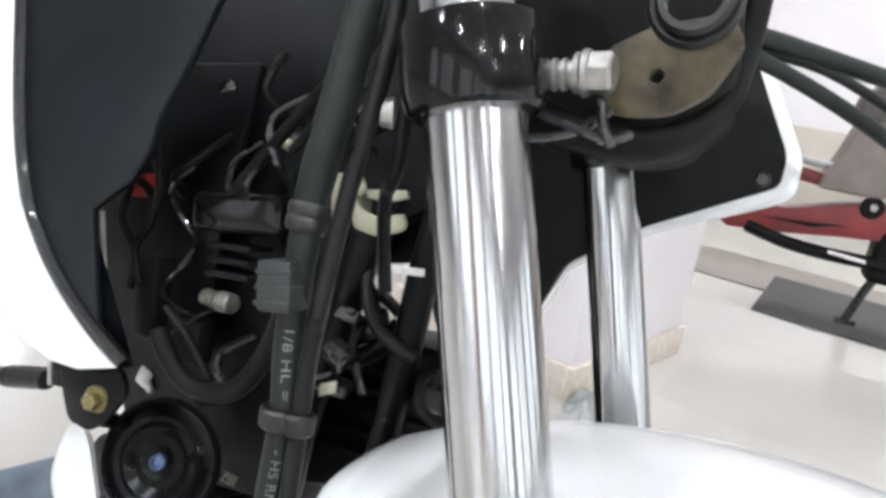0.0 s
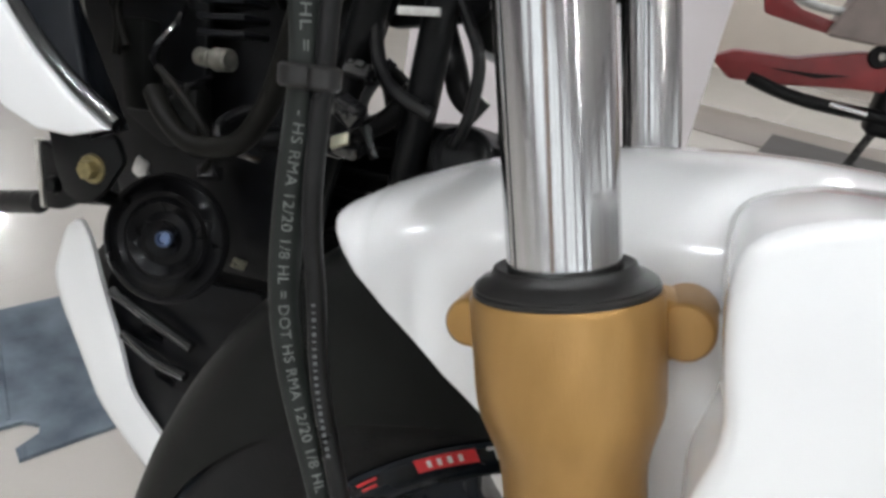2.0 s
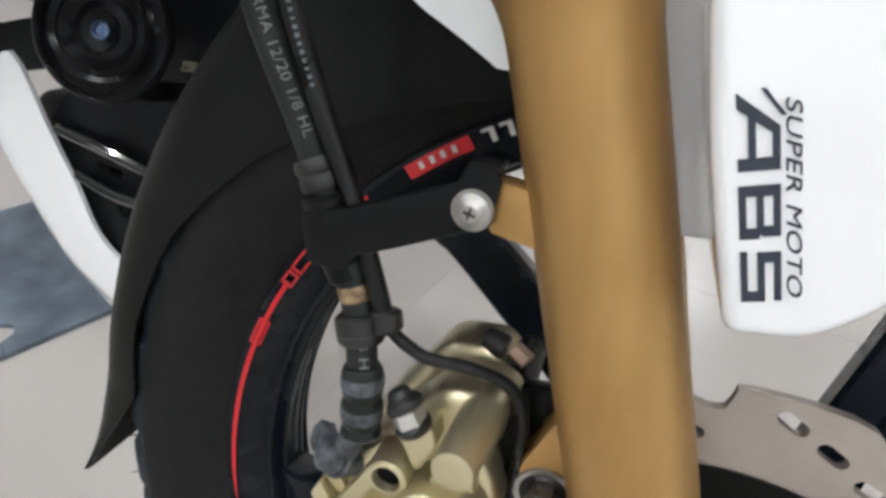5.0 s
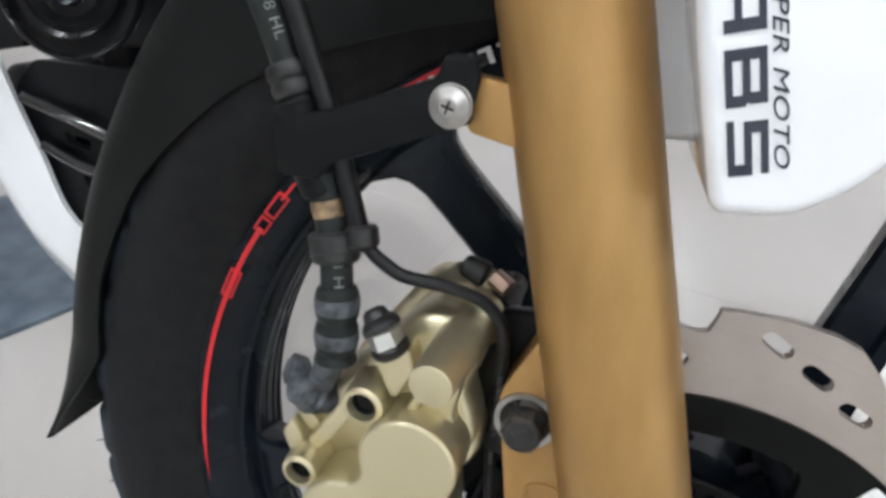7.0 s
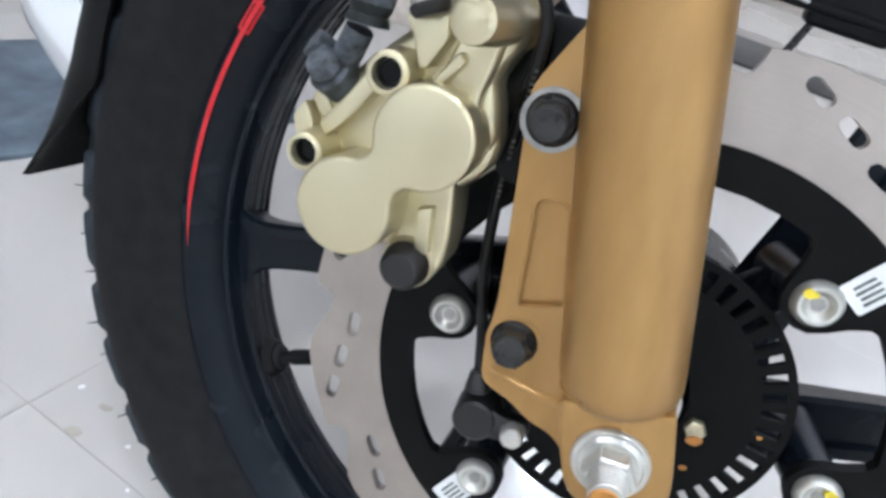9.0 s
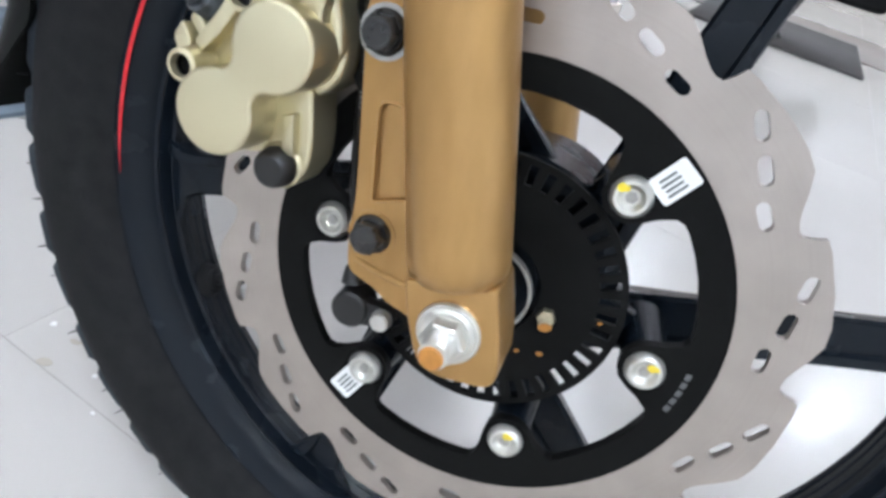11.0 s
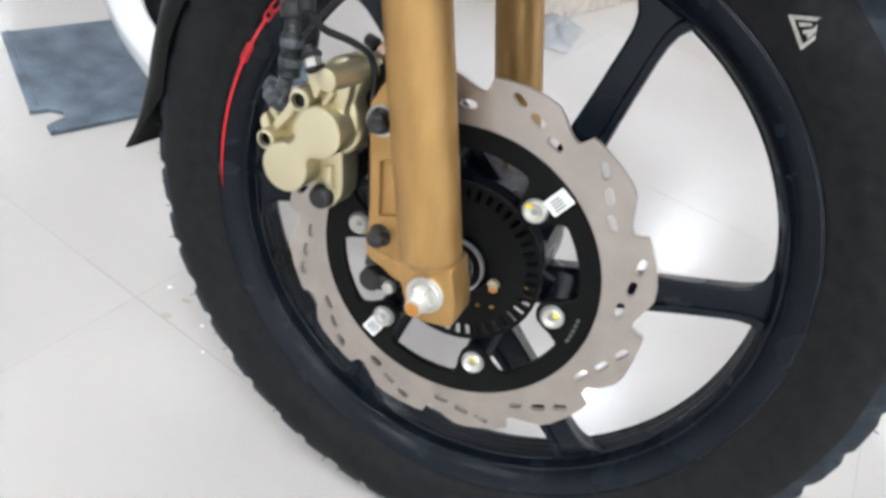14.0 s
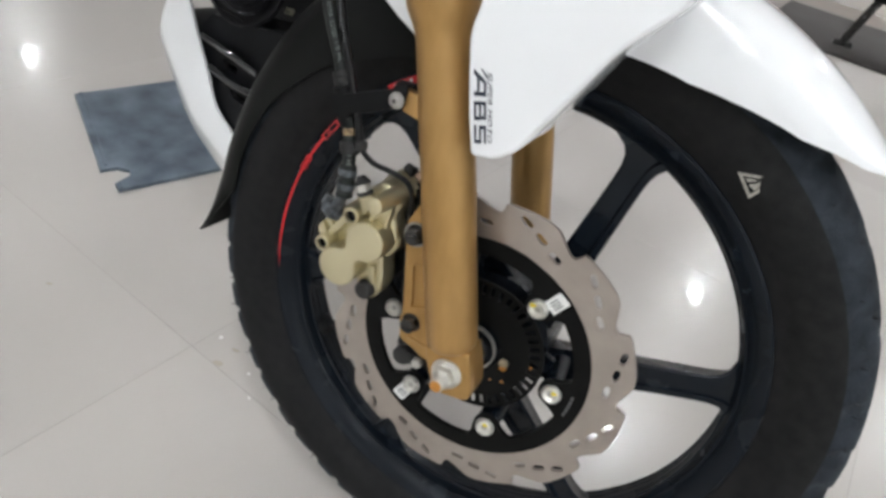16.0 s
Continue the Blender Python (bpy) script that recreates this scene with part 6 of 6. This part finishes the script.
# red motorcycle farther back
red = base("motorcycle", pose(0, 3.0, 0, 0, 0, 0), "red motorcycle with brown-grey seat, standing on a dark mat", "motorcycle")
RED_PAINT = material("red_gloss_paint", (0.17, 0.014, 0.016), 0.3, 0, 0.25, 8, 300, 0.02)
SEAT = material("brown_grey_vinyl", (0.20, 0.165, 0.15), 0.6, 0, 0.15, 12, 300, 0.1)
bm = bm_new()
plate(bm, rounded([(-0.115, 0.395), (-0.03, 0.440), (0.20, 0.452), (0.42, 0.520), (0.80, 0.58), (0.82, 0.42), (0.60, 0.395), (0.436, 0.380), (0.20, 0.345), (-0.016, 0.322)], 0.02), -0.07, 0.07, 0.03, segs=4)
part("side_fairing", bm, RED_PAINT, red, "glossy red pointed side fairing")
bm = bm_new()
rod(bm, (0.49, -0.075, 0.520), (0.49, -0.09, 0.520), 0.045, 0.04, 24)
part("engine_cover", bm, ENGINE, red, "black round cover")
bm = bm_new()
rod(bm, (0.49, -0.09, 0.520), (0.50, -0.10, 0.525), 0.016, 0.012, 16)
part("bright_cap", bm, ZINC, red, "bright cap")
bm = bm_new()
plate(bm, rounded([(0.270, 0.560), (0.325, 0.700), (0.360, 0.840), (0.420, 0.850), (0.80, 0.90), (0.80, 0.60), (0.45, 0.555)], 0.03), -0.10, 0.10, 0.03, segs=4)
part("seat", bm, SEAT, red, "brown-grey vinyl seat")
bm = bm_new()
plate(bm, rounded([(0.335, 0.850), (0.345, 0.950), (0.45, 1.04), (0.85, 1.04), (0.85, 0.87), (0.50, 0.840)], 0.03), -0.09, 0.09, 0.03, segs=4)
part("tank_pad", bm, material("dark_brown_vinyl", (0.09, 0.075, 0.072), 0.6, 0, 0.15, 12, 300, 0.1), red, "darker brown tank pad")
bm = bm_new()
plate(bm, rounded([(0.010, 0.665), (0.075, 0.690), (0.16, 0.640), (0.32, 0.610), (0.34, 0.560), (0.20, 0.575), (0.035, 0.600)], 0.012), -0.06, 0.06, 0.015, segs=3)
part("tail_piece", bm, RED_PAINT, red, "red tail piece")
bm = bm_new()
tube(bm, [(0.070, -0.05, 0.700), (0.15, -0.055, 0.672), (0.24, -0.055, 0.655), (0.36, -0.05, 0.655)], 0.016, 10)
part("grab_rail", bm, material("grey_cast_metal", (0.32, 0.32, 0.31), 0.45, 0.3), red, "grey grab rail")
bm = bm_new()
plate(bm, rounded([(0.12, 0.400), (0.30, 0.412), (0.42, 0.430), (0.30, 0.395)], 0.005), -0.078, -0.068, 0.002)
part("fairing_slot", bm, ENGINE, red, "dark slot in the fairing")
bm = bm_new()
tube(bm, [(0.06, -0.06, 0.345), (0.20, -0.08, 0.315), (0.36, -0.08, 0.300), (0.60, -0.07, 0.30), (0.85, -0.06, 0.30)], 0.028, 14)
part("exhaust", bm, ENGINE, red, "black exhaust under the fairing")
bm = bm_new()
rod(bm, (0.38, -0.11, 0.315), (0.52, -0.12, 0.305), 0.012, 0.012, 14)
part("foot_rest", bm, CHROME, red, "bright foot rest")
bm = bm_new()
tube(bm, [(0.64, 0.0, 0.34), (0.60, 0.0, 0.26), (0.545, 0.0, 0.06), (0.535, 0.0, 0.014)], 0.018, 12)
rod(bm, (0.50, 0.0, 0.018), (0.58, 0.0, 0.018), 0.016, 0.016, 12)
part("stand", bm, DARK_STEEL, red, "dark steel stand")
bm = bm_new()
block(bm, (0.35, 0.16, 0.22), pose(0.72, 0, 0.33), 0.03, 3)
part("engine", bm, ENGINE, red, "black engine")

# crumpled clear plastic film on the floor by the column
FILM = bpy.data.materials.new("clear_plastic_film")
FILM.use_nodes = True
fb = FILM.node_tree.nodes["Principled BSDF"]
fb.inputs["Base Color"].default_value = (0.92, 0.94, 0.95, 1)
fb.inputs["Transmission Weight"].default_value, fb.inputs["Roughness"].default_value, fb.inputs["IOR"].default_value = 0.75, 0.18, 1.3
bm = bm_new()
N = 13
layers = []
for up in (0.0, 0.0012):
    rg = random.Random(21)
    layers.append([[bm.verts.new((-0.235 + 0.13 * (a / (N - 1) - 0.5) * (0.8 + 0.3 * rg.random()), 1.385 + 0.24 * (b / (N - 1) - 0.5), 0.002 + up + 0.06 * rg.random() * max(0.0, 1 - (2 * a / (N - 1) - 1) ** 2) * max(0.05, 1 - (2 * b / (N - 1) - 1) ** 2))) for a in range(N)] for b in range(N)])
for g in layers:
    for b in range(N - 1):
        for a in range(N - 1):
            bm.faces.new((g[b][a], g[b][a + 1], g[b + 1][a + 1], g[b + 1][a]))
for rim_line in ([(b, 0) for b in range(N)], [(b, N - 1) for b in range(N)], [(0, a) for a in range(N)], [(N - 1, a) for a in range(N)]):
    for (b0, a0), (b1, a1) in zip(rim_line, rim_line[1:]):
        bm.faces.new((layers[0][b0][a0], layers[0][b1][a1], layers[1][b1][a1], layers[1][b0][a0]))
tagged(shape("plastic_film", bm, FILM, smooth=False), "crumpled clear plastic film lying on the floor", "plastic film")

# stains on the floor by the wheel
for x, y, s in ((-0.335, 0.0735, 0.007), (-0.338, 0.042, 0.009), (-0.62, 0.02, 0.006)):
    bm = bm_new()
    rg = random.Random(int(x * 1000))
    plate(bm, [(s * rg.uniform(0.7, 1.1) * math.cos(k * 0.5236), s * 0.55 * rg.uniform(0.6, 1.1) * math.sin(k * 0.5236)) for k in range(12)], 0.0, 0.0004, 0, pose(x, y, 0.0001) @ Matrix(((1, 0, 0, 0), (0, 0, 1, 0), (0, 1, 0, 0), (0, 0, 0, 1))))
    tagged(shape("floor_stain", bm, material("brown_floor_stain", (0.36, 0.32, 0.26), 0.4), floor), "faint brown stain")

# white paper scraps on the floor by the wheel
for x, y, s in ((-0.366, 0.080, 0.0034), (-0.294, 0.051, 0.0024), (-0.268, 0.020, 0.0018)):
    bm = bm_new()
    rg = random.Random(int(x * -1000))
    plate(bm, [(s * rg.uniform(0.7, 1.1) * math.cos(k * 0.7854), s * rg.uniform(0.7, 1.1) * math.sin(k * 0.7854)) for k in range(8)], 0.0, 0.0009, 0, pose(x, y, 0.0001) @ Matrix(((1, 0, 0, 0), (0, 0, 1, 0), (0, 1, 0, 0), (0, 0, 0, 1))))
    tagged(shape("paper_scrap", bm, PAPER, smooth=False), "tiny scrap of white paper on the floor", "scrap", "paper scraps")

# floor tiles
TILE = 0.80
bm = bm_new()
block(bm, (TILE - 0.0011, TILE - 0.0011, 0.010), pose(0, 0, -0.005), 0)
first_tile = shape("tile", bm, FLOOR, floor, smooth=False)
first_tile.matrix_basis = GRID @ pose(TILE / 2, TILE / 2, 0)
for i in range(-9, 8):
    for j in range(-6, 9):
        if (i, j) == (0, 0):
            continue
        m = GRID @ pose(TILE * (i + 0.5), TILE * (j + 0.5), 0)
        if -8.8 < m.translation.x < 6.2 and -4.4 < m.translation.y < 6.3:
            tile = new("tile", first_tile.data)
            tile.parent = floor
            tile.matrix_basis = m
